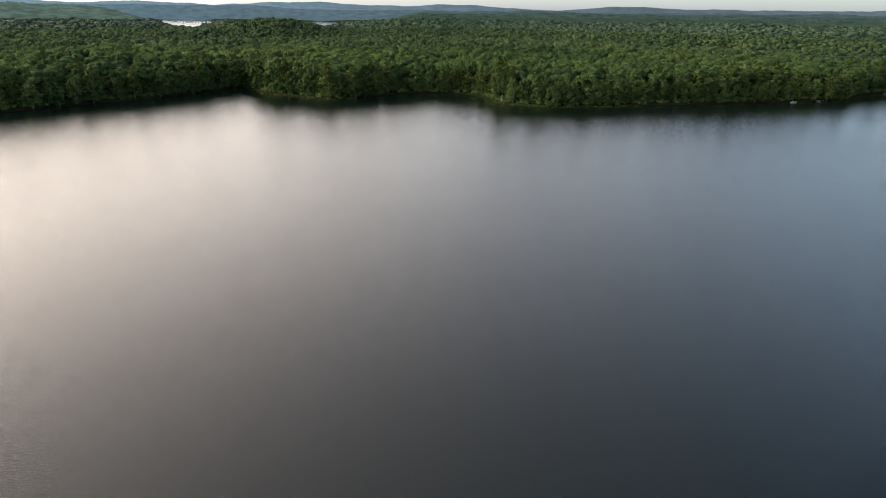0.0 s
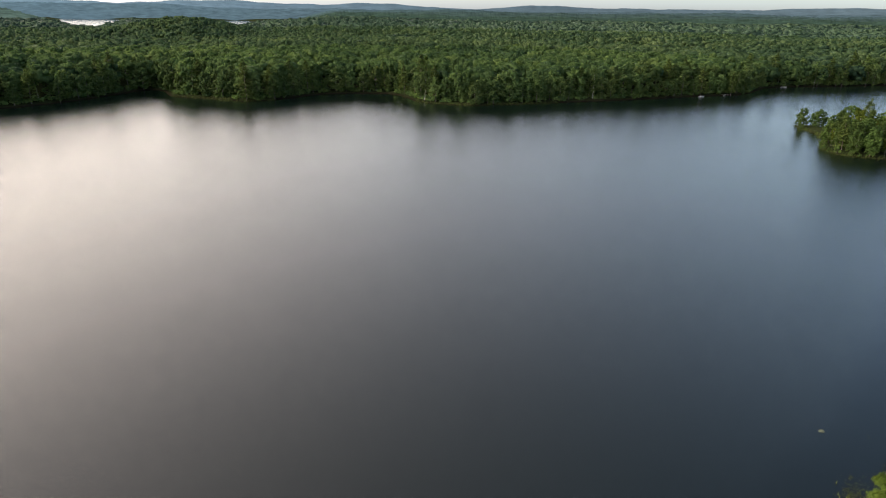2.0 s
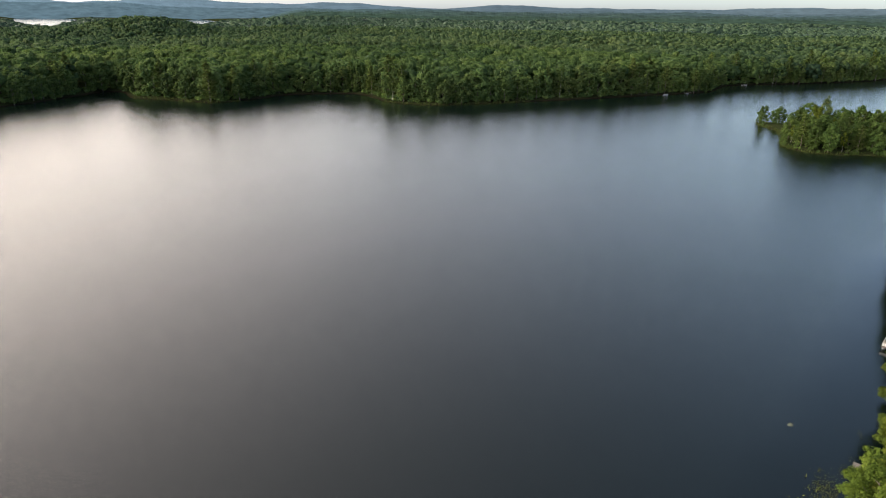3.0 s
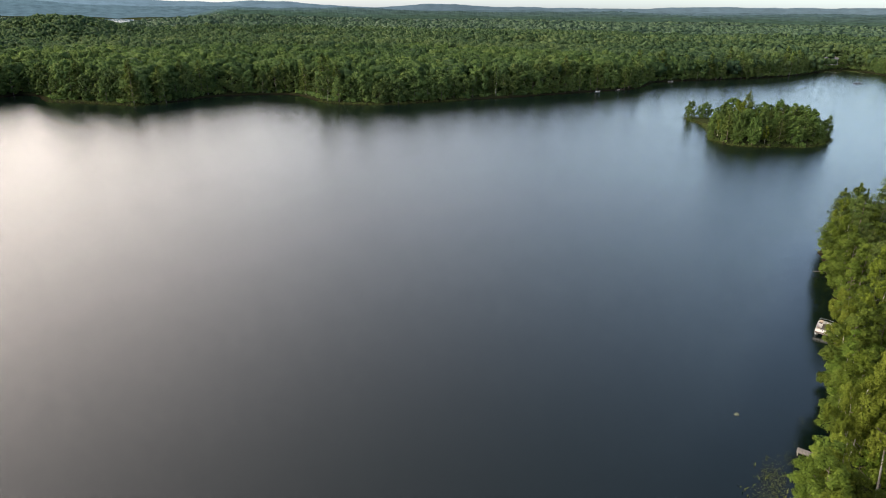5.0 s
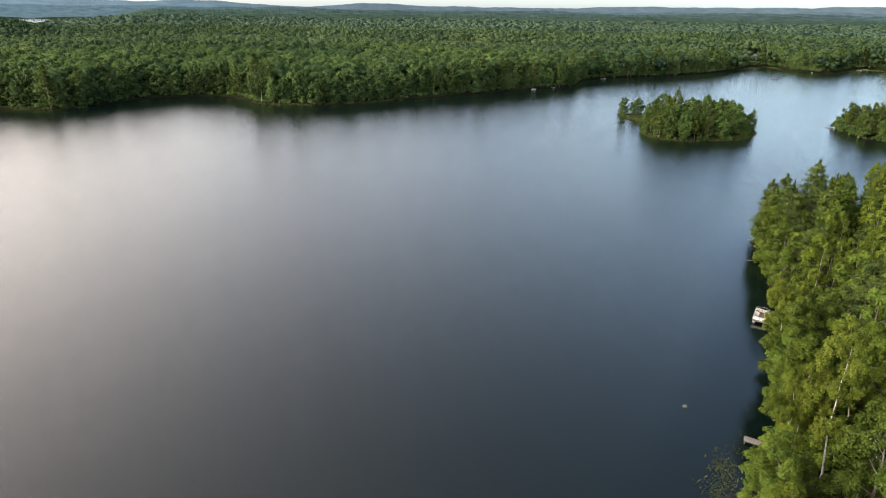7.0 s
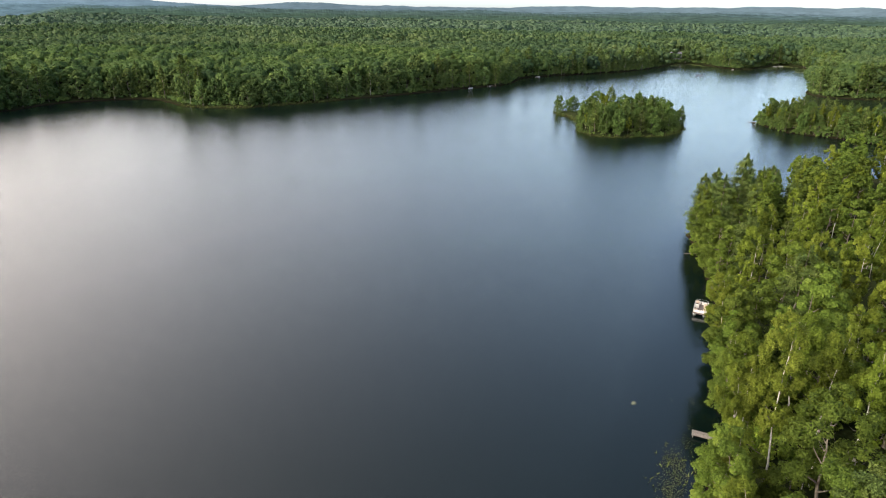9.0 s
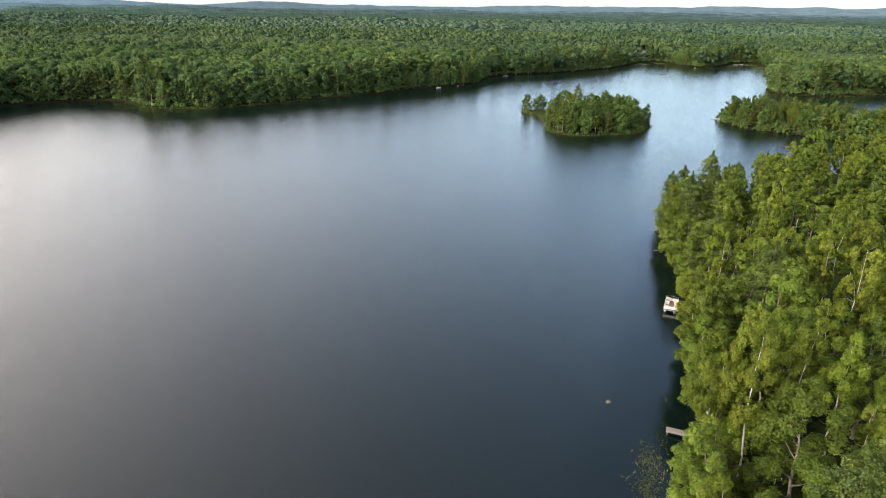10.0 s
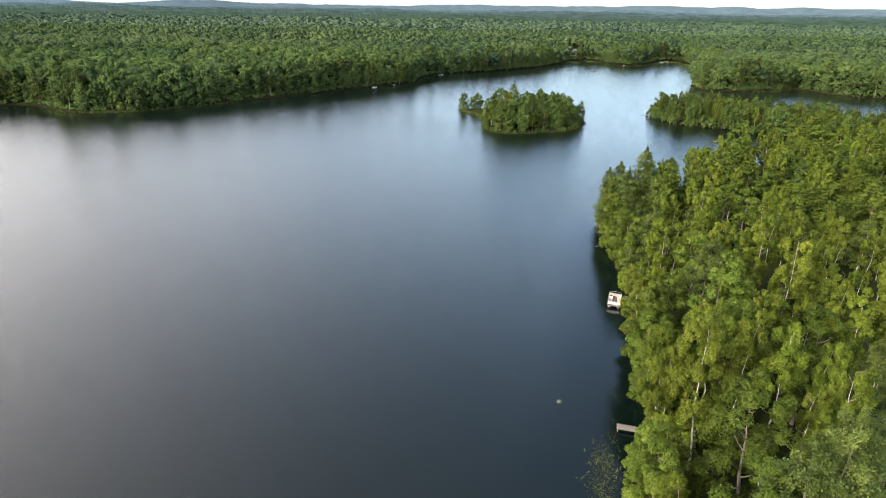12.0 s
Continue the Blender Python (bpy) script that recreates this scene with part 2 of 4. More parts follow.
def leaf_quads(centres, normals, length, width, rng, jitter=0.6, axis=None):
    """Pointed four-cornered leaves or leaf sprays, lying about square to the normals."""
    n = len(centres)
    nn = unit(normals + rng.normal(0, jitter, (n, 3)))
    t1 = unit(np.cross(nn, rng.normal(0, 1, (n, 3)) if axis is None else np.cross(axis + rng.normal(0, 0.35, (n, 3)), nn)))
    t2 = np.cross(nn, t1)
    ln = (length * rng.uniform(0.7, 1.3, n))[:, None]
    wd = (width * rng.uniform(0.7, 1.3, n))[:, None]
    droop = nn * ln * 0.25
    v = np.stack([centres + t1 * ln - droop, centres + t2 * wd, centres - t1 * ln - droop, centres - t2 * wd], 1)
    return v.reshape(-1, 3), np.arange(4 * n).reshape(n, 4)


def tube(points, radii, sides=6):
    """A tapered tube through the points."""
    pts, verts, faces = np.asarray(points, float), [], []
    for i, (p, r) in enumerate(zip(pts, radii)):
        d = unit(pts[min(i + 1, len(pts) - 1)] - pts[max(i - 1, 0)])
        a = unit(np.cross(d, (0.31, 0.95, 0.05)))
        b = np.cross(d, a)
        for k in range(sides):
            q = 2 * math.pi * k / sides
            verts.append(p + r * (a * math.cos(q) + b * math.sin(q)))
    for i in range(len(pts) - 1):
        for k in range(sides):
            faces.append((i * sides + k, i * sides + (k + 1) % sides, (i + 1) * sides + (k + 1) % sides, (i + 1) * sides + k))
    return np.array(verts), np.array(faces)


def joined(pieces):
    vs, fs, at = [], [], 0
    for v, f in pieces:
        vs.append(v)
        fs.append(f + at)
        at += len(v)
    return np.concatenate(vs), np.concatenate(fs)


# ---------------------------------------------------------------- the plan: shores
WEST_SHORE = [(-60, -190), (-220, -280), (-360, -260), (-450, -150), (-480, 0), (-420, 120), (-318, 202), (-247, 261)]
NORTH_SHORE = [(-212, 296), (-189, 327), (-160, 362), (-134, 419), (-112, 382), (-89, 373), (-68, 360), (-47, 372), (-31, 391), (-10, 397),
               (15, 394), (24, 373), (31, 354), (56, 341), (80, 345), (104, 350), (152, 362), (212, 380), (241, 387), (262, 402), (291, 430)]
BAY_SHORE = [(352, 438), (421, 450), (490, 481), (543, 508), (560, 494), (552, 466), (540, 446), (545, 434), (562, 432), (588, 440), (626, 453),
             (640, 438), (610, 404), (568, 371), (500, 318), (430, 284), (402, 264), (402, 245), (425, 230), (463, 226), (458, 206), (453, 187), (465, 170)]
SPIT_SHORE = [(490, 135), (470, 100), (425, 92), (385, 101), (345, 106), (318, 110), (301, 121), (293, 142), (288, 166), (281, 190), (272, 203), (264, 198), (256, 180),
              (260, 168), (263, 156), (265, 141), (262, 128), (250, 119)]
NEAR_SHORE = [(225, 113), (190, 112), (165, 111), (140, 108), (120, 105), (109, 100), (102.5, 91.5), (94.5, 81.5), (86, 73), (75, 63), (66, 55), (57.5, 47.5),
              (50, 43), (44, 38), (36, 29), (28, 17), (20, 0), (8, -40), (-20, -110)]
ISLAND_SHORE = [(199, 268), (194, 258), (193, 246), (182, 228), (172, 213), (173, 203), (185, 198), (199, 195), (213, 200), (223, 207),
                (224, 216), (216, 228), (208, 240), (208, 256), (205, 267)]


def rounded(loop, step, rough, seed):
    """A closed shoreline: a smooth curve through the plan's corners, made uneven."""
    p = np.array(loop, float)
    out = []
    for i in range(len(p)):
        a, b, c, d = p[i - 1], p[i], p[(i + 1) % len(p)], p[(i + 2) % len(p)]
        n = max(2, int(np.linalg.norm(c - b) / step))
        for k in range(n):
            t = k / n
            out.append(0.5 * (2 * b + (c - a) * t + (2 * a - 5 * b + 4 * c - d) * t * t + (3 * b - a - 3 * c + d) * t ** 3))
    out = np.array(out)
    for q in out:
        v = noise.noise_vector((q[0] * 0.12, q[1] * 0.12, seed))
        q += (v[0] * rough, v[1] * rough)
    return out


LAKE = rounded(WEST_SHORE + NORTH_SHORE + BAY_SHORE + SPIT_SHORE + NEAR_SHORE, 9.0, 1.0, 3.0)
ISLE = rounded(ISLAND_SHORE, 4.0, 0.8, 7.0)


def inside(px, py, loop):
    res = np.zeros(px.shape, bool)
    x0, y0 = loop[:, 0], loop[:, 1]
    x1, y1 = np.roll(x0, -1), np.roll(y0, -1)
    for a, b, c, d in zip(x0, y0, x1, y1):
        if b != d:
            cross = ((b > py) != (d > py)) & (px < (c - a) * (py - b) / (d - b) + a)
            res ^= cross
    return res


def shore_distance(px, py, loop):
    best = np.full(px.shape, 1e9)
    for (a, b), (c, d) in zip(loop, np.roll(loop, -1, 0)):
        ex, ey = c - a, d - b
        t = np.clip(((px - a) * ex + (py - b) * ey) / (ex * ex + ey * ey + 1e-9), 0, 1)
        best = np.minimum(best, (px - a - t * ex) ** 2 + (py - b - t * ey) ** 2)
    return np.sqrt(best)


def land(px, py):
    """Distance from the shore in metres: above zero on land, below zero in the water."""
    px, py = np.asarray(px, float), np.asarray(py, float)
    d = shore_distance(px, py, LAKE) * np.where(inside(px, py, LAKE), -1, 1)
    isle = shore_distance(px, py, ISLE) * np.where(inside(px, py, ISLE), 1, -1)
    return np.where(d < 0, np.maximum(d, isle), d)


def bump_at(az, r, az0, daz, r0, dr):
    return np.exp(-((az - az0) / daz) ** 2 - ((r - r0) / dr) ** 2)


def ground_height(px, py, d=None):
    px, py = np.asarray(px, float), np.asarray(py, float)
    d = land(px, py) if d is None else d
    r, az = np.hypot(px, py), np.degrees(np.arctan2(px, py))
    inland = 0.12 + 1.0 * (1 - np.exp(-np.maximum(d, 0) / 2.5)) + 7 * (1 - np.exp(-np.maximum(d, 0) / 220))
    inland += np.where(d > 0, 2.0 * np.sin(px * 0.011 + 1.3) * np.sin(py * 0.013) * np.clip(d / 60, 0, 1), 0)
    far = np.clip((r - 650) / 1300, 0, 1)
    inland += far * 13 * np.clip((az + 12) / 14, 0, 1) * (0.85 + 0.15 * np.sin(az * 0.35 + r * 0.003))
    inland += 17 * bump_at(az, r, -14.5, 4.5, 950, 190) + 14 * bump_at(az, r, -2, 6, 1500, 300)
    pond = np.maximum(bump_at(az, r, -21.7, 2.9, 3200, 1880), bump_at(az, r, -10.8, 2.4, 3000, 1650))
    inland = np.where(pond > 0.42, -2.0, inland * np.clip((0.5 - pond) * 6, 0, 1) + 0.1)
    return np.where(d > 0, inland, np.maximum(-2.5, d * 0.22))


# ---------------------------------------------------------------- ground and water
def polar_sheet(radii, angles):
    r, a = np.meshgrid(radii, angles, indexing="ij")
    x, y = r * np.sin(a), r * np.cos(a)
    n, k = r.shape
    i, j = np.meshgrid(np.arange(n - 1), np.arange(k), indexing="ij")
    j2 = (j + 1) % k
    f = np.stack([i * k + j, i * k + j2, (i + 1) * k + j2, (i + 1) * k + j], -1).reshape(-1, 4)[:, ::-1]
    return x.ravel(), y.ravel(), f


angles = np.radians(np.concatenate([np.arange(-45, 85, 0.9), np.arange(85, 315, 3.0)]))
radii = np.concatenate([np.linspace(4, 120, 59), np.geomspace(122, 4850, 190)])
gx, gy, gf = polar_sheet(radii, angles)
gz = ground_height(gx, gy)
tagged(new("ground", mesh_from("ground", np.stack([gx, gy, gz], 1), gf, GROUND, smooth=True)), "dark leafy forest floor with a reddish earth bank at the lake", "ground", kind="structure")
wx, wy, wf = polar_sheet(np.concatenate([[0.01], np.linspace(15, 660, 108), [800, 1500, 3000, 4880]]), np.radians(np.concatenate([np.arange(-45, 85, 1.0), np.arange(85, 315, 5.0)])))
open_water = np.clip(shore_distance(wx, wy, LAKE) / 15, 0, 1)
sheltered = np.maximum(np.clip((150 - wx) / 60, 0, 1) * np.clip((160 - wy) / 40, 0, 1), np.clip((wy - 250) / 50, 0, 1) * np.clip((360 - wx) / 60, 0, 1))
open_water = 1 - (1 - open_water) * sheltered
calm = np.clip((wx - 120) / 70, 0, 1) * np.clip((wy - 115) / 50, 0, 1) * np.clip((wx + 0.1 * wy - 140) / 60, 0, 1)
open_water = np.minimum(open_water, 1 - 0.27 * calm)
tagged(new("water", mesh_from("water", np.stack([wx, wy, wx * 0], 1), wf, WATER, open_water, True)), "calm dark lake water with fine ripples and soft reflections", "lake", kind="structure")


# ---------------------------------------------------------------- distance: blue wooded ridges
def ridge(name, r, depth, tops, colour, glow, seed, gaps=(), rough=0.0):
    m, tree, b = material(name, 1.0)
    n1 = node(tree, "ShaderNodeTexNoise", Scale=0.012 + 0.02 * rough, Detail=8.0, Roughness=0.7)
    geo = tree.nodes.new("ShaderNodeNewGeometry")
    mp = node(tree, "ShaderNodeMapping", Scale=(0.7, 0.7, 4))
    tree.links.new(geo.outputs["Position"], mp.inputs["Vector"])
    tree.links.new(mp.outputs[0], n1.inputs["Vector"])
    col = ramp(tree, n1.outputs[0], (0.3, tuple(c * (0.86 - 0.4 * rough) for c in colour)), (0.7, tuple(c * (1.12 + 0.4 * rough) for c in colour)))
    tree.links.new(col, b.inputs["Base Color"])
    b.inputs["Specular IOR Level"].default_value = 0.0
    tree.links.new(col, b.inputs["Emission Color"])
    # haze painted as emission of the ridge's own colour, stronger on the sun's side
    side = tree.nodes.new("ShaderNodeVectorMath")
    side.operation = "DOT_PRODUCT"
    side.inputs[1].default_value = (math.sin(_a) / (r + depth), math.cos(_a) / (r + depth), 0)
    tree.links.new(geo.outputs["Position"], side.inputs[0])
    haze_glow = tree.nodes.new("ShaderNodeMapRange")
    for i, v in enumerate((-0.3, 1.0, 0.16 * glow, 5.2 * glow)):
        haze_glow.inputs[i + 1].default_value = v
    tree.links.new(side.outputs["Value"], haze_glow.inputs[0])
    tree.links.new(haze_glow.outputs[0], b.inputs["Emission Strength"])
    az = np.arange(-44, 84, 0.06)
    h = np.zeros(len(az))
    for i, a in enumerate(az):
        v = noise.noise((a * 0.11, seed, 0.0)) * 0.6 + noise.noise((a * 0.4, seed, 5.0)) * 0.25
        h[i] = tops * (0.86 + 0.3 * v) + noise.noise((a * 1.3, seed, 2.0)) * 2.5
        for a0, a1 in gaps:
            k = min(a - a0, a1 - a)
            if k > -6.0:
                q = max(0.0, min(1.0, -k / 6.0))
                h[i] *= q * q * (3 - 2 * q)
    jag = np.array([noise.noise((a * 7.0, seed, 4.0)) + 0.6 * noise.noise((a * 16.0, seed, 6.0)) for a in az]) * 4.0 * rough
    rows = []
    for s in np.linspace(0, 1, 7):
        rr = r + depth * s
        z = np.where(h > 0.5, h * s ** 0.8 - 3 * (s == 0) + jag * (s == 1), -4.0)
        rows.append(np.stack([rr * np.sin(np.radians(az)), rr * np.cos(np.radians(az)), z], 1))
    v = np.concatenate(rows)
    k = len(az)
    i, j = np.meshgrid(np.arange(6), np.arange(k - 1), indexing="ij")
    f = np.stack([i * k + j, i * k + j + 1, (i + 1) * k + j + 1, (i + 1) * k + j], -1).reshape(-1, 4)
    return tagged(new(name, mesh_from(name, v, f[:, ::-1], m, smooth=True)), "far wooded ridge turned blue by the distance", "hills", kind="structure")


LAKES = ((-26.5, -8.0),)
# colours pale and turn bluer with distance: the haze is put into them
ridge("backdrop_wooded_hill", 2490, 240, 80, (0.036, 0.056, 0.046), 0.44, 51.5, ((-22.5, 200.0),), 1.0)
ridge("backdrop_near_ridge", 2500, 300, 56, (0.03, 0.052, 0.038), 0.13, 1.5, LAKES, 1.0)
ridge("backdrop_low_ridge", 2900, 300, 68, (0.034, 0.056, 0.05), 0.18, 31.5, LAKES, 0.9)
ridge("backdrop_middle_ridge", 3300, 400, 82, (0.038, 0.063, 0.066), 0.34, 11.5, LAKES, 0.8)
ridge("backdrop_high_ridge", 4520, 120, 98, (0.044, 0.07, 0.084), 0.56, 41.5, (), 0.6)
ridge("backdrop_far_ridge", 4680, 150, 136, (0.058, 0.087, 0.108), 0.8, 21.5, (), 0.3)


# ---------------------------------------------------------------- trees
def limbs_of(rng, height, base, spread, count, r0, sides=4):
    out = []
    for k in range(count):
        z = height * (base + (0.95 - base) * (k + rng.uniform(0.2, 0.8)) / count)
        a = rng.uniform(0, 2 * math.pi)
        ln = spread * (1.05 - 0.6 * z / height) * rng.uniform(0.7, 1.1)
        d = np.array([math.cos(a), math.sin(a), rng.uniform(0.45, 1.1)])
        p0 = np.array([0, 0, z])
        p1 = p0 + unit(d) * ln * 0.55 + rng.normal(0, 0.1, 3)
        p2 = p1 + unit(d + (0, 0, 0.35)) * ln * 0.5
        out.append(((p0, p1, p2), (r0 * (1 - z / height) * 0.7 + 0.025, r0 * 0.25 + 0.015, 0.012), sides))
    return out


def trunk_mesh(name, rng, height, r0, mat, limbs, sides=7, lean=0.5):
    n = 7
    wob = rng.normal(0, lean * 0.18, (n + 1, 2)).cumsum(0)
    wob -= wob[0]
    pts = [(wob[i, 0], wob[i, 1], height * i / n) for i in range(n + 1)]
    rad = [r0 * (1.25 if i == 0 else 1.0 - 0.93 * i / n) for i in range(n + 1)]
    pieces = [tube([(0, 0, -0.8)] + pts, [rad[0] * 1.2] + rad, sides)]
    for p, r, s in limbs:
        zf = p[0][2] / height * n
        k = min(int(zf), n - 1)
        off = wob[k] + (wob[k + 1] - wob[k]) * (zf - k)
        shift = np.array([off[0], off[1], 0])
        pieces.append(tube([q + shift for q in p], r, s))
    v, f = joined(pieces)
    return mesh_from(name, v, f, mat, None, True, BARK_GREY, len(pieces[0][1])), wob[-1]


def ball_patch(k):
    """A round clump of foliage: the points and quads of a ball cut k by k on each of six sides."""
    g = np.linspace(-1, 1, k + 1)
    a, b = [c.ravel() for c in np.meshgrid(g, g, indexing="ij")]
    one = np.ones(len(a))
    sides = [(a, b, one), (b, a, -one), (one, a, b), (-one, b, a), (b, one, a), (a, -one, b)]
    v = np.concatenate([np.stack(q, 1) for q in sides])
    i, j = [c.ravel() for c in np.meshgrid(np.arange(k), np.arange(k), indexing="ij")]
    f = np.stack([i * (k + 1) + j, (i + 1) * (k + 1) + j, (i + 1) * (k + 1) + j + 1, i * (k + 1) + j + 1], 1)
    f = np.concatenate([f + m * (k + 1) ** 2 for m in range(6)])
    _, first, back = np.unique(np.round(v, 4), axis=0, return_index=True, return_inverse=True)
    return unit(v[first]), back.ravel()[f]


BALL = ball_patch(1)


def crown_leaves(rng, height, base, width, boughs, count, size, slim, core=0.6, belly=0.42, fine=1.0, flat=0.5, each=10):
    """A broadleaf crown: boughs held out round the stem, with gaps between them, each of several clumps covered in leaves.
    belly: the height in the crown at which it is widest; slim: how upright the boughs are; flat: how level the leaves lie."""
    z0, z1 = height * base, height
    s = (np.arange(boughs) + rng.uniform(0.1, 0.9, boughs)) / boughs
    env = np.where(s < belly, 0.5 + 0.5 * np.sin(0.5 * math.pi * s / belly), np.sqrt(np.clip(1 - ((s - belly) / (1.03 - belly)) ** 2, 0, 1)))
    a = np.arange(boughs) * 2.39996 + rng.normal(0, 0.45, boughs)
    lop = 1 + 0.2 * np.cos(a - rng.uniform(0, 6.28))
    rb = width * rng.uniform(0.3, 0.46, boughs) * fine * (0.62 + 0.38 * env)
    rho = np.maximum(width * env * lop * rng.uniform(0.7, 1.05, boughs) - rb * 0.75, 0)
    cb = np.stack([rho * np.cos(a), rho * np.sin(a), z0 + (z1 - z0) * s - rb * slim * (0.2 + 0.7 * s)], 1)
    grow = unit(np.stack([np.cos(a), np.sin(a), 0.3 + 1.3 * s ** 2], 1))
    # the clumps of each bough
    n = boughs * each
    of = np.repeat(np.arange(boughs), each)
    dc = unit(rng.normal(0, 1, (n, 3)) + 0.6 * grow[of] + (0, 0, 0.25))
    rc = rb[of] * rng.uniform(0.3, 0.5, n)
    cc = cb[of] + (dc + 0.35 * grow[of]) * (rb[of] * rng.uniform(0.45, 0.85, n))[:, None] * (1, 1, slim)
    pick = rng.choice(n, count, p=rc ** 2 / (rc ** 2).sum())
    d = unit(rng.normal(0, 1, (count, 3)) + 0.7 * dc[pick] + (0, 0, 0.25))
    pos = cc[pick] + d * (rc[pick] * rng.uniform(0.6, 1.2, count))[:, None] * (1, 1, slim)
    v, f = leaf_quads(pos, unit(d + 0.5 * dc[pick] + (0, 0, flat)), np.full(count, size), np.full(count, size * 0.6), rng, 0.32)
    bough_tint = 0.5 + rng.normal(0, 0.1, boughs)
    clump_tint = np.clip(bough_tint[of] + rng.normal(0, 0.1, n), 0.05, 0.95)
    tint = np.repeat(np.clip(clump_tint[pick] + rng.normal(0, 0.1, count), 0, 1), 4)
    # the dense inner foliage of each clump, tinted darker for the shade in there
    bv, bf = BALL
    inner = cc[:, None] + bv[None] * (rc[:, None] * rng.uniform(0.75, 1.2, (n, len(bv))))[..., None] * core * np.array((1, 1, slim))
    f = np.concatenate([f, (bf[None] + (len(v) + np.arange(n) * len(bv))[:, None, None]).reshape(-1, 4)])
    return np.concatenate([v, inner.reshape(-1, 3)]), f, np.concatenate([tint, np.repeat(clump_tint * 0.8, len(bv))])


def pine_leaves(rng, height, width, whorls, count, size):
    """A pine's crown: uneven tiers of level sprays."""
    pos, out, tint = [], [], []
    per = count // whorls
    for k in range(whorls):
        s = k / (whorls - 1)
        z = height * (0.12 + 0.87 * s)
        w = width * (1.0 - s) ** 0.5 * rng.uniform(0.85, 1.15) + 0.3
        for b in range(7):
            a = rng.uniform(0, 2 * math.pi)
            ln = w * rng.uniform(0.6, 1.15)
            n = max(3, per // 7)
            t = rng.uniform(0.2, 1.0, n) ** 0.7
            side = rng.normal(0, 0.2, n) * ln * (1.1 - 0.5 * t)
            p = np.stack([math.cos(a) * t * ln - math.sin(a) * side, math.sin(a) * t * ln + math.cos(a) * side,
                          z + 0.1 * t * ln + rng.normal(0, 0.22, n) + 0.02 * height * rng.normal()], 1)
            pos.append(p)
            out.append(np.tile((math.cos(a) * 0.4, math.sin(a) * 0.4, 1.0), (n, 1)))
            tint.append(np.full(n, rng.uniform(0.15, 0.85)))
    pos, out, tint = np.concatenate(pos), np.concatenate(out), np.concatenate(tint)
    v, f = leaf_quads(pos, unit(out), np.full(len(pos), size), np.full(len(pos), size * 0.46), rng, 0.3, out * (1, 1, 0))
    return v, f, np.repeat(np.clip(tint + rng.normal(0, 0.12, len(pos)), 0, 1), 4)


LABELS = {"birch": ("slender birch with pale trunk and airy yellow-green crown", "birch tree"),
          "maple": ("broadleaf tree with full rounded green crown", "tree"),
          "oak": ("tall broadleaf tree with wide domed crown in the forest edge", "tree"),
          "pine": ("dark green pine with tiers of level branches", "pine tree"),
          "shrub": ("low leafy shrub at the water's edge", "shrub"),
          "snag": ("bare dead tree with bleached white branches", "dead tree")}
# leaf count and size by how near the camera passes
DETAIL = {0: (13000, 0.088, 7), 1: (6400, 0.13, 6), 2: (900, 0.34, 5), 3: (2000, 0.22, 6)}


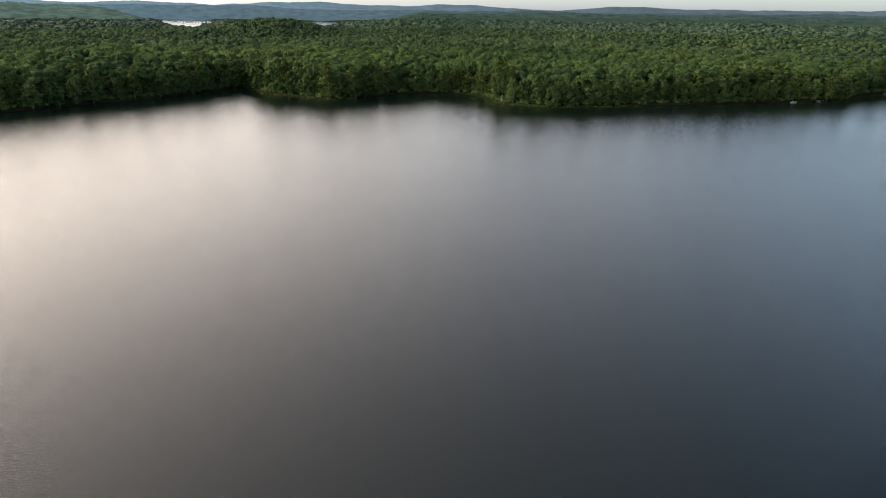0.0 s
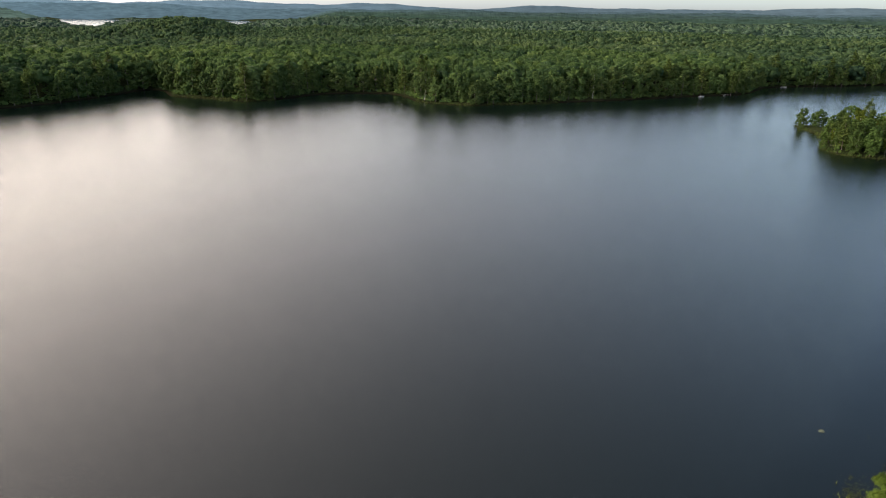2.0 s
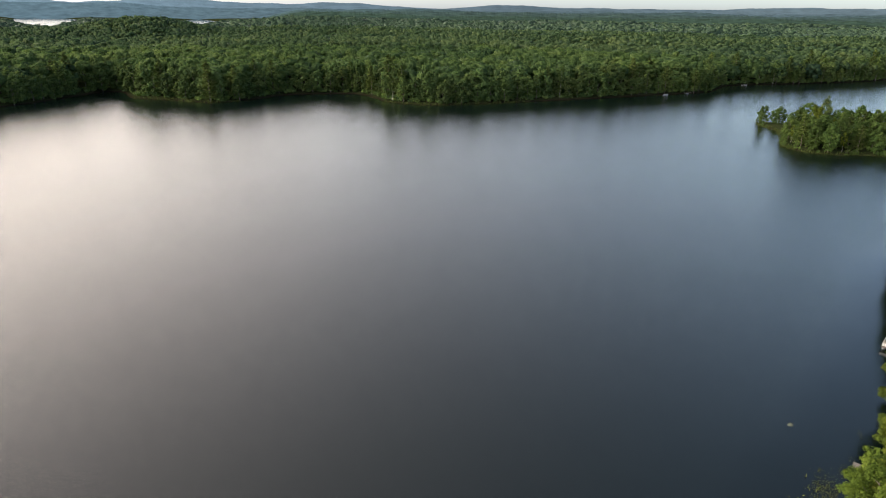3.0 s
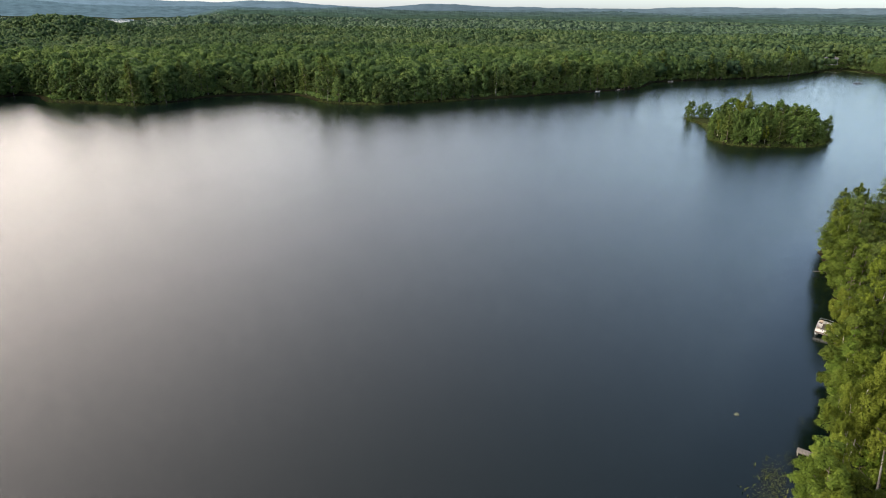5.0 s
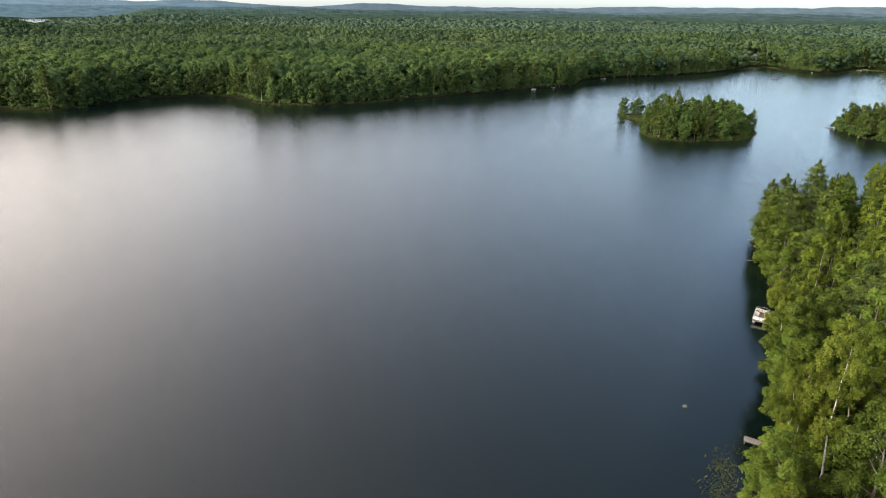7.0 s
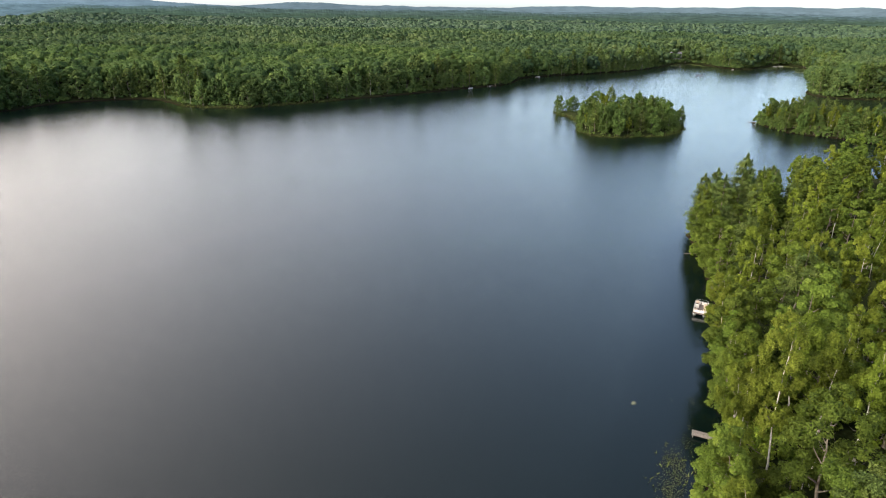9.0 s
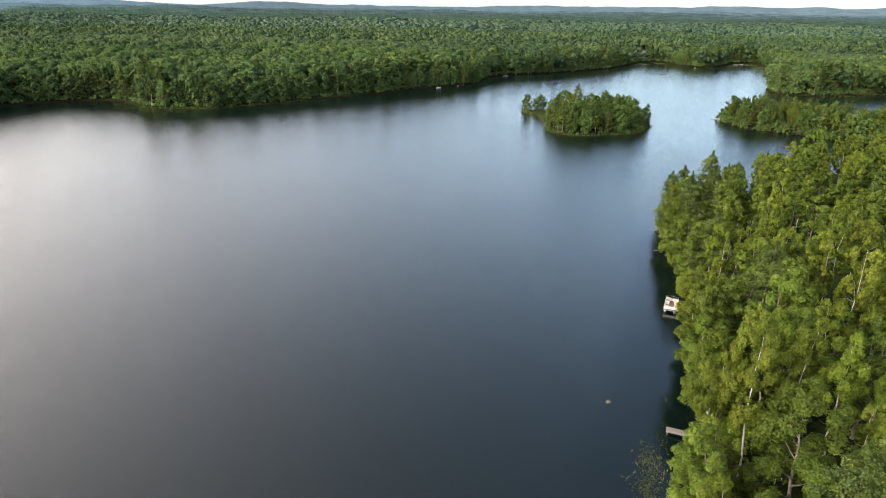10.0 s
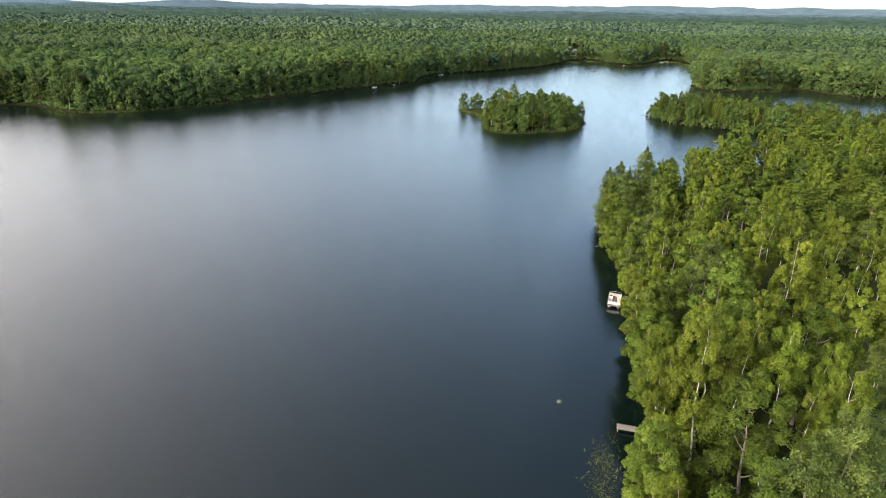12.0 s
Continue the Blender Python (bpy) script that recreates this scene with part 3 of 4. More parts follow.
def tree(kind, level, seed):
    rng = np.random.default_rng(seed)
    count, size, sides = DETAIL[level]
    core = (0.55, 0.76, 0.95, 0.85)[level]
    full = (1.0, 1.05, 1.25, 1.3)[level]
    ob = tagged(new(kind + "_tree" if kind in ("birch", "maple", "oak", "pine") else kind), *LABELS[kind])
    if kind == "birch":
        h, w = rng.uniform(13, 16.5), rng.uniform(1.7, 2.5)
        limbs = limbs_of(rng, h, 0.35, w * 0.8, 9 if level in (0, 1) else 3, 0.07)
        me, _ = trunk_mesh("trunk", rng, h * 0.93, 0.098, BARK_WHITE, limbs, sides, 1.1)
        v, f, t = crown_leaves(rng, h, 0.36, w, 17, int(count * 0.85), size, 1.45, core, 0.5, 1.0, 0.25)
        leaf = LEAF_BIRCH
    elif kind == "maple":
        h, w = rng.uniform(11.5, 15), rng.uniform(2.9, 4.0)
        limbs = limbs_of(rng, h * 0.85, 0.25, w * 0.8, 9 if level in (0, 1) else 4, 0.18)
        me, _ = trunk_mesh("trunk", rng, h * 0.82, 0.22, BARK_GREY, limbs, sides, 0.6)
        v, f, t = crown_leaves(rng, h, 0.1, w, 24, int(count * 1.2), size * 1.25, 0.7, core, 0.4, 0.92 * full, 0.8)
        leaf = LEAF_MAPLE
    elif kind == "oak":
        h, w = rng.uniform(12, 15), rng.uniform(3.6, 4.8)
        me, _ = trunk_mesh("trunk", rng, h * 0.8, 0.2, BARK_GREY, limbs_of(rng, h * 0.85, 0.25, w * 0.8, 5, 0.12), sides, 0.6)
        v, f, t = crown_leaves(rng, h, 0.04, w, 22, int(count * 1.25), size * 1.1, 0.85, core, 0.5, 0.95 * full, 0.5)
        leaf = LEAF_MAPLE
    elif kind == "pine":
        h, w = rng.uniform(14, 17.5), rng.uniform(3.7, 4.5)
        me, _ = trunk_mesh("trunk", rng, h, 0.24, BARK_GREY, [], sides, 0.25)
        v, f, t = pine_leaves(rng, h, w, 18, int(count * 1.8), size * 1.35)
        leaf = LEAF_PINE
    elif kind == "shrub":
        h, w = rng.uniform(2.2, 3.6), rng.uniform(1.2, 1.8)
        me, _ = trunk_mesh("trunk", rng, h * 0.7, 0.05, BARK_GREY, limbs_of(rng, h * 0.7, 0.1, w, 5, 0.05), 5, 0.4)
        v, f, t = crown_leaves(rng, h, 0.05, w, 7, int(count * 0.24), size * 0.95, 0.85, core, 0.5, 1.25, 0.5, 5)
        leaf = LEAF_SHRUB
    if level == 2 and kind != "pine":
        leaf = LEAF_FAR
    if level == 3 and kind in ("oak", "shrub"):
        leaf = LEAF_WOOD
    under("trunk", me, ob)
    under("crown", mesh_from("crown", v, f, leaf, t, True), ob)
    return ob


def snag(seed):
    rng = np.random.default_rng(seed)
    h = rng.uniform(8, 11)
    ob = tagged(new("snag"), *LABELS["snag"])
    limbs, fork = [], []
    for k in range(5):
        a, z = rng.uniform(0, 6.283), h * rng.uniform(0.35, 0.85)
        d = unit(np.array([math.cos(a), math.sin(a), rng.uniform(1.1, 2.0)]))
        p0 = np.array([0, 0, z])
        p1 = p0 + d * rng.uniform(0.8, 1.4)
        p2 = p1 + unit(d + rng.normal(0, 0.3, 3)) * rng.uniform(0.7, 1.5)
        limbs.append(((p0, p1, p2), (0.04, 0.026, 0.008), 5))
        e = unit(d + rng.normal(0, 0.5, 3))
        fork.append(((p1, p1 + e * 0.5, p1 + e * 0.9 + (0, 0, 0.15)), (0.018, 0.012, 0.005), 4))
    me, _ = trunk_mesh("trunk", rng, h, 0.08, BARK_DEAD, limbs + fork, 7, 0.7)
    under("trunk", me, ob)
    return ob


PROTOS = {}


def plant(kind, level, x, y, z, rng, group, size=1.0):
    """Set a tree on the ground: the first of its pattern is built, the others share its meshes."""
    variant = int(rng.integers(0, 6))
    key = (kind, level, variant)
    s = size * rng.uniform(0.82, 1.15)
    m = Matrix.LocRotScale((x, y, z - 0.15), Euler((rng.normal(0, 0.03), rng.normal(0, 0.03), rng.uniform(0, 6.283))), (s, s, s * rng.uniform(0.92, 1.1)))
    if key not in PROTOS:
        ob = tree(kind, level, hash_of(key))
        ob.matrix_basis = m
        PROTOS[key] = ob
    else:
        src = PROTOS[key]
        ob = copy_thing(src, m @ Matrix.Diagonal((*[1 / c for c in src.scale], 1)))
    ob["group"] = group
    return ob


def hash_of(key):
    return {"birch": 100, "maple": 200, "pine": 300, "shrub": 400, "oak": 500}[key[0]] + key[1] * 20 + key[2]


def scatter(x0, x1, y0, y1, step, rng):
    """Places on a jittered grid."""
    xs, ys = np.meshgrid(np.arange(x0, x1, step), np.arange(y0, y1, step), indexing="ij")
    xs = xs + (np.arange(xs.shape[1]) % 2) * step * 0.5
    p = np.stack([xs.ravel(), ys.ravel()], 1)
    return p + rng.uniform(-0.36, 0.36, p.shape) * step


rng = np.random.default_rng(12)
AZ = lambda p: np.degrees(np.arctan2(p[:, 0] - 2, p[:, 1] - 13))
RR = lambda p: np.hypot(p[:, 0] - 2, p[:, 1] - 13)

SNAGS = [(56.6, 37.0), (54.8, 33.4), (52.2, 35.6), (83.0, 49.0), (94.1, 50.3), (116.8, 49.6)]
SINGLES = [("pine", 66.5, 29.5, 0.95), ("pine", 53.4, 28.6, 0.6), ("pine", 55.9, 24.6, 0.62), ("maple", 69.5, 37.0, 1.0), ("birch", 61.1, 39.8, 1.02), ("birch", 58.6, 31.6, 1.0), ("birch", 45.6, 38.4, 0.62), ("birch", 48.0, 40.2, 0.6), ("maple", 47.2, 37.4, 0.6)]


def near_snag(x, y):
    return any(math.hypot(x - a, y - b) < 2.8 for a, b in SNAGS) or any(math.hypot(x - a, y - b) < 2.8 for _, a, b, _ in SINGLES)


def by_pier(x, y):
    """Open water and bank round the pier, where no tree stands."""
    t = min(1.0, max(0.0, ((55.4 - x) * 0.83 + (48.0 - y) * 0.55) / 6.0))
    return math.hypot(55.4 - 5.0 * t - x, 48.0 - 3.3 * t - y) < 2.3


# the wooded point close to the camera
p = scatter(20, 300, -20, 215, 4.9, rng)
d = land(p[:, 0], p[:, 1])
az, rr = AZ(p), RR(p)
keep = (d > 0.4) & ~inside(p[:, 0], p[:, 1], ISLE) & (az > 36) & (az < 76) & (rr > 27) & (rr < 345) & (p[:, 0] < 315)
p, d, rr = p[keep], d[keep], rr[keep]
z = ground_height(p[:, 0], p[:, 1], d)
for (x, y), dd, r, zz in zip(p, d, rr, z):
    u, v = rng.random(), rng.random()
    if near_snag(x, y) or by_pier(x, y) or math.hypot(x - 86, y - 69) < 4.8 or (r > 105 and v < 0.36 and dd > 3 and not x > 235) or (r > 180 and v < 0.55 and dd > 6 and not (x > 235 and y > 125)):
        continue
    if math.hypot(x - 120, y - 99) < 11 or math.hypot(x - 89, y - 39) < 4.6 or math.hypot(x - 97, y - 42.5) < 4.2:
        continue
    pine_odds = 0.1
    level = 0 if r < 72 else 1 if r < 130 else 3
    kind = "pine" if u < pine_odds else "birch" if u < pine_odds + (0.5 if r < 120 else 0.36) else "maple"
    if 240 < x < 296 and y > 110:
        kind = "pine" if u < 0.42 else "birch" if u < 0.66 else "oak"
    size = 0.8 if kind == "pine" and r > 105 else 0.84 if dd < 2.5 and kind != "pine" else 0.74 if x > 225 else 1.0
    plant(kind, level, x, y, zz, rng, "trees on the near point", size * (0.9 if r > 105 else 1.0))

for kind, x, y, size in SINGLES:
    plant(kind, 0, x, y, float(ground_height([x], [y])[0]), rng, "trees on the near point", size)

# a stand of pines at the tip of the point
for x, y, size in [(108.5, 96.5, 0.72), (112.0, 92.5, 0.8), (112.5, 99.5, 0.74), (118.5, 102.5, 0.78), (117.0, 95.5, 0.92), (122.5, 97.5, 0.95), (125.5, 101.5, 0.9), (127.5, 95.5, 0.95),
                   (131.0, 99.5, 0.9), (121.5, 91.5, 0.9), (107.0, 91.0, 0.8), (114.5, 102.0, 0.7), (104.5, 88.0, 0.78), (110.0, 95.5, 0.85), (113.5, 88.5, 0.88), (101.0, 84.5, 0.7), (115.5, 97.0, 0.85)]:
    plant("pine", 1, x, y, float(ground_height([x], [y])[0]), rng, "trees on the near point", size)

# the row at the water's edge, leaning out over it
def shore_row(loop, step, level, rng, group, lo, hi, where, kinds, odds):
    ahead = np.roll(loop, -1, 0)
    for (a, b), (c, e) in zip(loop, ahead):
        ln = math.hypot(c - a, e - b)
        for k in range(max(1, int(ln / step + 0.5))):
            t, off = (k + rng.uniform(0.2, 0.8)) / max(1, int(ln / step + 0.5)), rng.uniform(0.3, 1.6)
            ox, oy = (e - b) / ln, -(c - a) / ln
            x, y = a + (c - a) * t - ox * off, b + (e - b) * t - oy * off
            if not where(x, y):
                continue
            ob = plant(kinds[int(rng.choice(len(kinds), p=odds))], level, x, y, 0.35, rng, group, rng.uniform(lo, hi))
            lean = Matrix.Rotation(rng.uniform(0.05, 0.16), 4, Vector((-oy, ox, 0)))
            m = ob.matrix_basis
            ob.matrix_basis = Matrix.Translation(m.translation) @ lean @ Matrix.Translation(-m.translation) @ m


shore_row(LAKE, 2.7, 0, rng, "trees on the near point", 0.6, 0.95, lambda x, y: 38 < x < 106 and 28 < y < 99 and not by_pier(x, y) and math.hypot(x - 84.5, y - 69.0) > 6.5, ("birch", "maple"), (0.55, 0.45))

for i, (x, y) in enumerate(SNAGS):
    z0 = float(ground_height([x], [y])[0])
    snag(900 + i).matrix_basis = pose(x, y, z0 - 0.1, 2, -3, 70 * i)

# the island
for x, y, kind, size in [(197.8, 264, "oak", 0.6), (202.0, 259, "oak", 0.72), (190, 222, "birch", 1.05), (204.5, 264.5, "oak", 0.56)]:
    plant(kind, 3, x, y, 0.8, rng, "trees on the island", size)
p = scatter(165, 230, 190, 250, 4.7, rng)
d = land(p[:, 0], p[:, 1])
isle = inside(p[:, 0], p[:, 1], ISLE) & (d > 0.8) & (p[:, 1] < 238)
z = ground_height(p[:, 0], p[:, 1], d)
for (x, y), dd, zz in zip(p[isle], d[isle], z[isle]):
    kind = ("birch", "oak", "pine")[int(rng.choice(3, p=(0.1, 0.74, 0.16)))]
    plant(kind, 3, x, y, zz, rng, "trees on the island", rng.uniform(0.48, 0.68) if dd < 4 else rng.uniform(0.62, 0.88))


# low growth under the near trees
p = scatter(30, 130, 10, 110, 5.2, rng)
d = land(p[:, 0], p[:, 1])
low = (d > 1.5) & (AZ(p) > 36) & (AZ(p) < 76) & (RR(p) < 75)
z = ground_height(p[:, 0], p[:, 1], d)
for (x, y), zz in zip(p[low], z[low]):
    plant("shrub", 1, x, y, zz, rng, "shrubs under the near trees", rng.uniform(0.9, 1.5))


for x, y, size in [(57.6, 44.6, 1.0), (59.2, 46.2, 1.1), (60.3, 48.4, 1.0), (58.4, 43.0, 1.2), (61.2, 46.4, 1.3), (60.4, 44.2, 1.3), (56.2, 42.8, 1.0), (62.6, 49.2, 1.2)]:
    plant("shrub", 0, x, y, float(ground_height([x], [y])[0]), rng, "shrubs under the near trees", size)

# shrubs that lean over the water
def fringe(loop, step, chance, level, rng, group, lo, hi, where):
    ahead = np.roll(loop, -1, 0)
    for (a, b), (c, e) in zip(loop, ahead):
        n = max(1, int(math.hypot(c - a, e - b) / step))
        for k in range(n):
            t = (k + rng.random()) / n
            x, y = a + (c - a) * t + rng.normal(0, 0.5), b + (e - b) * t + rng.normal(0, 0.5)
            if where(x, y) and rng.random() < chance:
                plant("shrub", level, x, y, 0.15, rng, group, rng.uniform(lo, hi))


fringe(ISLE, 1.9, 0.7, 3, rng, "shrubs round the island", 0.45, 1.0, lambda x, y: not 236 < y < 253)
fringe(LAKE, 1.9, 0.9, 0, rng, "shrubs on the near shore", 0.5, 1.0, lambda x, y: 40 < x < 108 and 30 < y < 104 and not by_pier(x, y) and math.hypot(x - 84, y - 70.5) > 4.0)
fringe(LAKE, 1.5, 0.9, 0, rng, "shrubs on the near shore", 0.8, 1.3, lambda x, y: 36 < x < 54.5 and 26 < y < 46 and not by_pier(x, y))
fringe(LAKE, 1.7, 0.9, 3, rng, "shrubs round the spit", 0.9, 1.8, lambda x, y: 235 < x < 290 and 110 < y < 206)

# young growth that fills the spit
p = scatter(240, 296, 112, 208, 4.2, rng)
d = land(p[:, 0], p[:, 1])
z = ground_height(p[:, 0], p[:, 1], d)
for (x, y), dd, zz in zip(p, d, z):
    if dd > 1.2:
        kind = ("pine", "birch", "oak")[int(rng.choice(3, p=(0.42, 0.24, 0.34)))]
        plant(kind, 3, x, y, zz, rng, "trees on the near point", rng.uniform(0.45, 0.8))

# the front of the far forest, tree by tree
p = scatter(-300, 720, 100, 600, 6.4, rng)
d = land(p[:, 0], p[:, 1])
az, rr = AZ(p), RR(p)
front = (d > 0.2) & (d < 11) & (az > -38) & (az < 73) & (rr > 250) & ~((p[:, 0] < 335) & (p[:, 1] < 300) & (p[:, 0] > 150)) & (rr < 790)
for hx, hy, gap in ((528, 500, 13), (537, 508, 9), (547, 517, 9)):
    front &= np.hypot(p[:, 0] - hx, p[:, 1] - hy) > gap
z = ground_height(p[:, 0], p[:, 1], d)
for (x, y), dd, zz in zip(p[front], d[front], z[front]):
    kind = ("oak", "maple", "birch", "pine")[int(rng.choice(4, p=(0.32, 0.36, 0.2, 0.12) if x > 220 else (0.38, 0.4, 0.08, 0.14)))]
    plant(kind, 2, x, y, zz, rng, "trees along the far shore", (1.0 if kind in ("oak", "maple") else 1.05) if dd < 4 else 1.18)

for x, y, size in ((131.0, 364.0, 0.95), (134.5, 370.0, 1.1), (128.0, 368.5, 1.05)):
    plant("oak", 2, x, y, float(ground_height([x], [y])[0]), rng, "trees along the far shore", size)


# ---------------------------------------------------------------- the forest behind
def forest(name, r0, r1, step, sprays, size, width, lumps, mat, label, seed, near_gap, height=15.0, low=1.0):
    """Closed canopy: each crown is a dome, a plume or a point of rounded lumps with sprays of leaves on them."""
    rng = np.random.default_rng(seed)
    p = scatter(-r1, r1, 0, r1, step, rng)
    az, rr = AZ(p), RR(p)
    p = p[(rr > r0) & (rr < r1) & (az > -40) & (az < 78)]
    d = land(p[:, 0], p[:, 1])
    z = ground_height(p[:, 0], p[:, 1], d)
    rr = RR(p)
    ok = (d > np.where(rr < 480, near_gap, 1.0)) & (z > 0.2) & ~((rr < 345) & (p[:, 0] > 20) & (p[:, 0] < 315))
    ok &= (np.hypot(p[:, 0] - 557, p[:, 1] - 526) > 13) & (np.hypot(p[:, 0] - 547, p[:, 1] - 516.5) > 10)
    ok &= rng.random(len(p)) > 0.06
    p, z, d = p[ok], z[ok], d[ok]
    n = len(p)
    patch = np.array([noise.noise((a * 0.011, b * 0.011, 3.3)) + 0.5 * noise.noise((a * 0.035, b * 0.035, 9.1)) for a, b in p])
    form = rng.random(n) + 0.3 * patch
    plume, cone = (form > 0.66) & (form < 0.93), form > 1.02
    dome = ~(plume | cone)
    w = width * np.where(dome, rng.uniform(0.7, 1.4, n), np.where(plume, rng.uniform(0.45, 0.65, n), rng.uniform(0.4, 0.5, n)))
    tall = np.where(dome, w * rng.uniform(0.66, 0.92, n), np.where(plume, w * rng.uniform(1.2, 1.6, n), w * rng.uniform(1.8, 2.4, n))) * low
    h = height * rng.uniform(0.9, 1.07, n) * (1 + 0.1 * patch) * np.where(dome, 0.98, 1.04) * (0.86 + 0.14 * np.clip(d / 22, 0, 1)) + 0.16 * (w - width)
    mid = z + np.maximum(h - tall, tall * 0.75)
    cu = unit(rng.normal(0, 1, (n, lumps, 3)) + (0, 0, 0.35))
    cu[..., 2] = np.where(cu[..., 2] < -0.72, -cu[..., 2], cu[..., 2])
    cc = cu * rng.uniform(0.56, 0.7, (n, lumps, 1))
    cr = rng.uniform(0.26, 0.4, (n, lumps))
    cc[:, 0], cr[:, 0] = (0, 0, -0.08), 0.5 if low > 0.9 else 0.95

    def shaped(q):
        point = np.where(cone[:, None], np.clip(0.72 - 0.6 * q[..., 2], 0.05, 1.3), 1.0)
        return np.stack([p[:, None, 0] + q[..., 0] * w[:, None] * point, p[:, None, 1] + q[..., 1] * w[:, None] * point,
                         mid[:, None] + q[..., 2] * tall[:, None]], -1)

    pick = rng.integers(1, lumps, (n, sprays))
    rows = np.arange(n)[:, None]
    u = unit(rng.normal(0, 1, (n, sprays, 3)) + 0.7 * cu[rows, pick] + (0, 0, 0.45))
    ball = cc[rows, pick] + u * (cr[rows, pick] * rng.uniform(0.86, 1.1, (n, sprays)))[..., None]
    nor = unit(u + 0.4 * ball + (0, 0, 0.2)).reshape(-1, 3)
    v, f = leaf_quads(shaped(ball).reshape(-1, 3), nor, np.full(n * sprays, size), np.full(n * sprays, size * 0.7), rng, 0.3)
    tt = np.clip(0.47 + 0.48 * patch + rng.normal(0, 0.15, n) - 0.22 * cone, 0, 1)
    lump_tint = tt[:, None] + rng.normal(0, 0.05, (n, lumps))
    spray_tint = (lump_tint[rows, pick] + rng.normal(0, 0.07, (n, sprays))).ravel()
    # the closed inner foliage of each lump, which the sprays stand on
    bv, bf = BALL
    m = len(bv) * lumps
    core = (cc[:, :, None] + bv * (cr[..., None] * rng.uniform(0.8, 1.12, (n, lumps, len(bv))))[..., None]).reshape(n, m, 3)
    bf = np.concatenate([bf + len(bv) * k for k in range(lumps)])
    f = np.concatenate([f, (bf[None] + (len(v) + np.arange(n) * m)[:, None, None]).reshape(-1, 4)])
    v = np.concatenate([v, shaped(core).reshape(-1, 3)])
    tint = np.clip(np.concatenate([np.repeat(spray_tint, 4), np.repeat(lump_tint.ravel(), len(bv))]), 0, 1)
    return tagged(new(name, mesh_from(name, v, f, mat, tint, True)), label, "forest", kind="stuff")


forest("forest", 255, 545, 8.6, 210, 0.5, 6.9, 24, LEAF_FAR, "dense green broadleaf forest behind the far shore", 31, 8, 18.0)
forest("forest_behind", 545, 660, 9.2, 90, 0.62, 7.4, 16, LEAF_BACK_HAZE, "dense green broadleaf forest behind the shore trees", 34, 8, 18.0)
forest("forest_beyond", 660, 1100, 11.5, 14, 0.9, 9.0, 8, LEAF_BACK_HAZE, "dense green forest canopy further back", 32, 8, 17.0, 0.95)
forest("forest_further", 1100, 1650, 14.5, 4, 1.4, 13.0, 4, LEAF_DISTANT_HAZE, "even green forest canopy far behind the lake", 35, 8, 16.0, 0.75)
forest("forest_distant", 1650, 2480, 20.0, 3, 2.0, 19.0, 3, LEAF_DISTANT_HAZE, "distant even forest canopy towards the hills", 33, 8, 15.0, 0.5)


# ---------------------------------------------------------------- thickets, grass and floating leaves
def along(loop, step, rng, lo, hi, where):
    """Places along a shore, lo to hi metres inland of it."""
    ahead = np.roll(loop, -1, 0)
    out = []
    for (a, b), (c, e) in zip(loop, ahead):
        ln = math.hypot(c - a, e - b)
        for k in range(max(1, int(ln / step + rng.random()))):
            t, off = rng.random(), -rng.uniform(lo, hi)
            x, y = a + (c - a) * t + (e - b) / ln * off, b + (e - b) * t - (c - a) / ln * off
            if where(x, y):
                out.append((x, y))
    return np.array(out)


def clumps(name, places, quads, size, height, width, mat, label, category, seed):
    rng = np.random.default_rng(seed)
    n = len(places)
    z = np.maximum(ground_height(places[:, 0], places[:, 1]), 0.0)
    h, w = height * rng.uniform(0.5, 1.3, n), width * rng.uniform(0.6, 1.3, n)
    u = unit(rng.normal(0, 1, (n, quads, 3)) + (0, 0, 0.4))
    rad = rng.uniform(0.7, 1.05, (n, quads))
    pos = np.stack([places[:, None, 0] + u[..., 0] * rad * w[:, None], places[:, None, 1] + u[..., 1] * rad * w[:, None],
                    z[:, None] + h[:, None] * (0.5 + 0.5 * u[..., 2] * rad)], -1).reshape(-1, 3)
    v, f = leaf_quads(pos, unit(u + (0, 0, 0.3)).reshape(-1, 3), np.full(n * quads, size), np.full(n * quads, size * 0.6), rng, 0.35)
    tint = np.clip(np.repeat(rng.uniform(0.1, 0.8, n), quads) + rng.normal(0, 0.12, n * quads), 0, 1)
    return tagged(new(name, mesh_from(name, v, f, mat, np.repeat(tint, 4))), label, category, kind="stuff")


def blades(name, places, mat, height, label, seed, each=7):
    """Tufts of upright grass blades."""
    rng = np.random.default_rng(seed)
    c = np.repeat(places, each, 0) + rng.normal(0, 0.35, (len(places) * each, 2))
    n = len(c)
    z = np.maximum(ground_height(c[:, 0], c[:, 1]), -0.15)
    a = rng.uniform(0, 6.283, n)
    side = np.stack([np.cos(a), np.sin(a), a * 0], 1) * 0.07
    tip = np.stack([rng.normal(0, 0.25, n), rng.normal(0, 0.25, n), height * rng.uniform(0.5, 1.3, n)], 1)
    b = np.stack([c[:, 0], c[:, 1], z], 1)
    v = np.stack([b - side, b + side, b + tip + side * 0.3, b + tip - side * 0.3], 1).reshape(-1, 3)
    t = np.repeat(rng.uniform(0.1, 1, n), 4)
    return tagged(new(name, mesh_from(name, v, np.arange(4 * n).reshape(n, 4), mat, t)), label, "grass", kind="stuff")


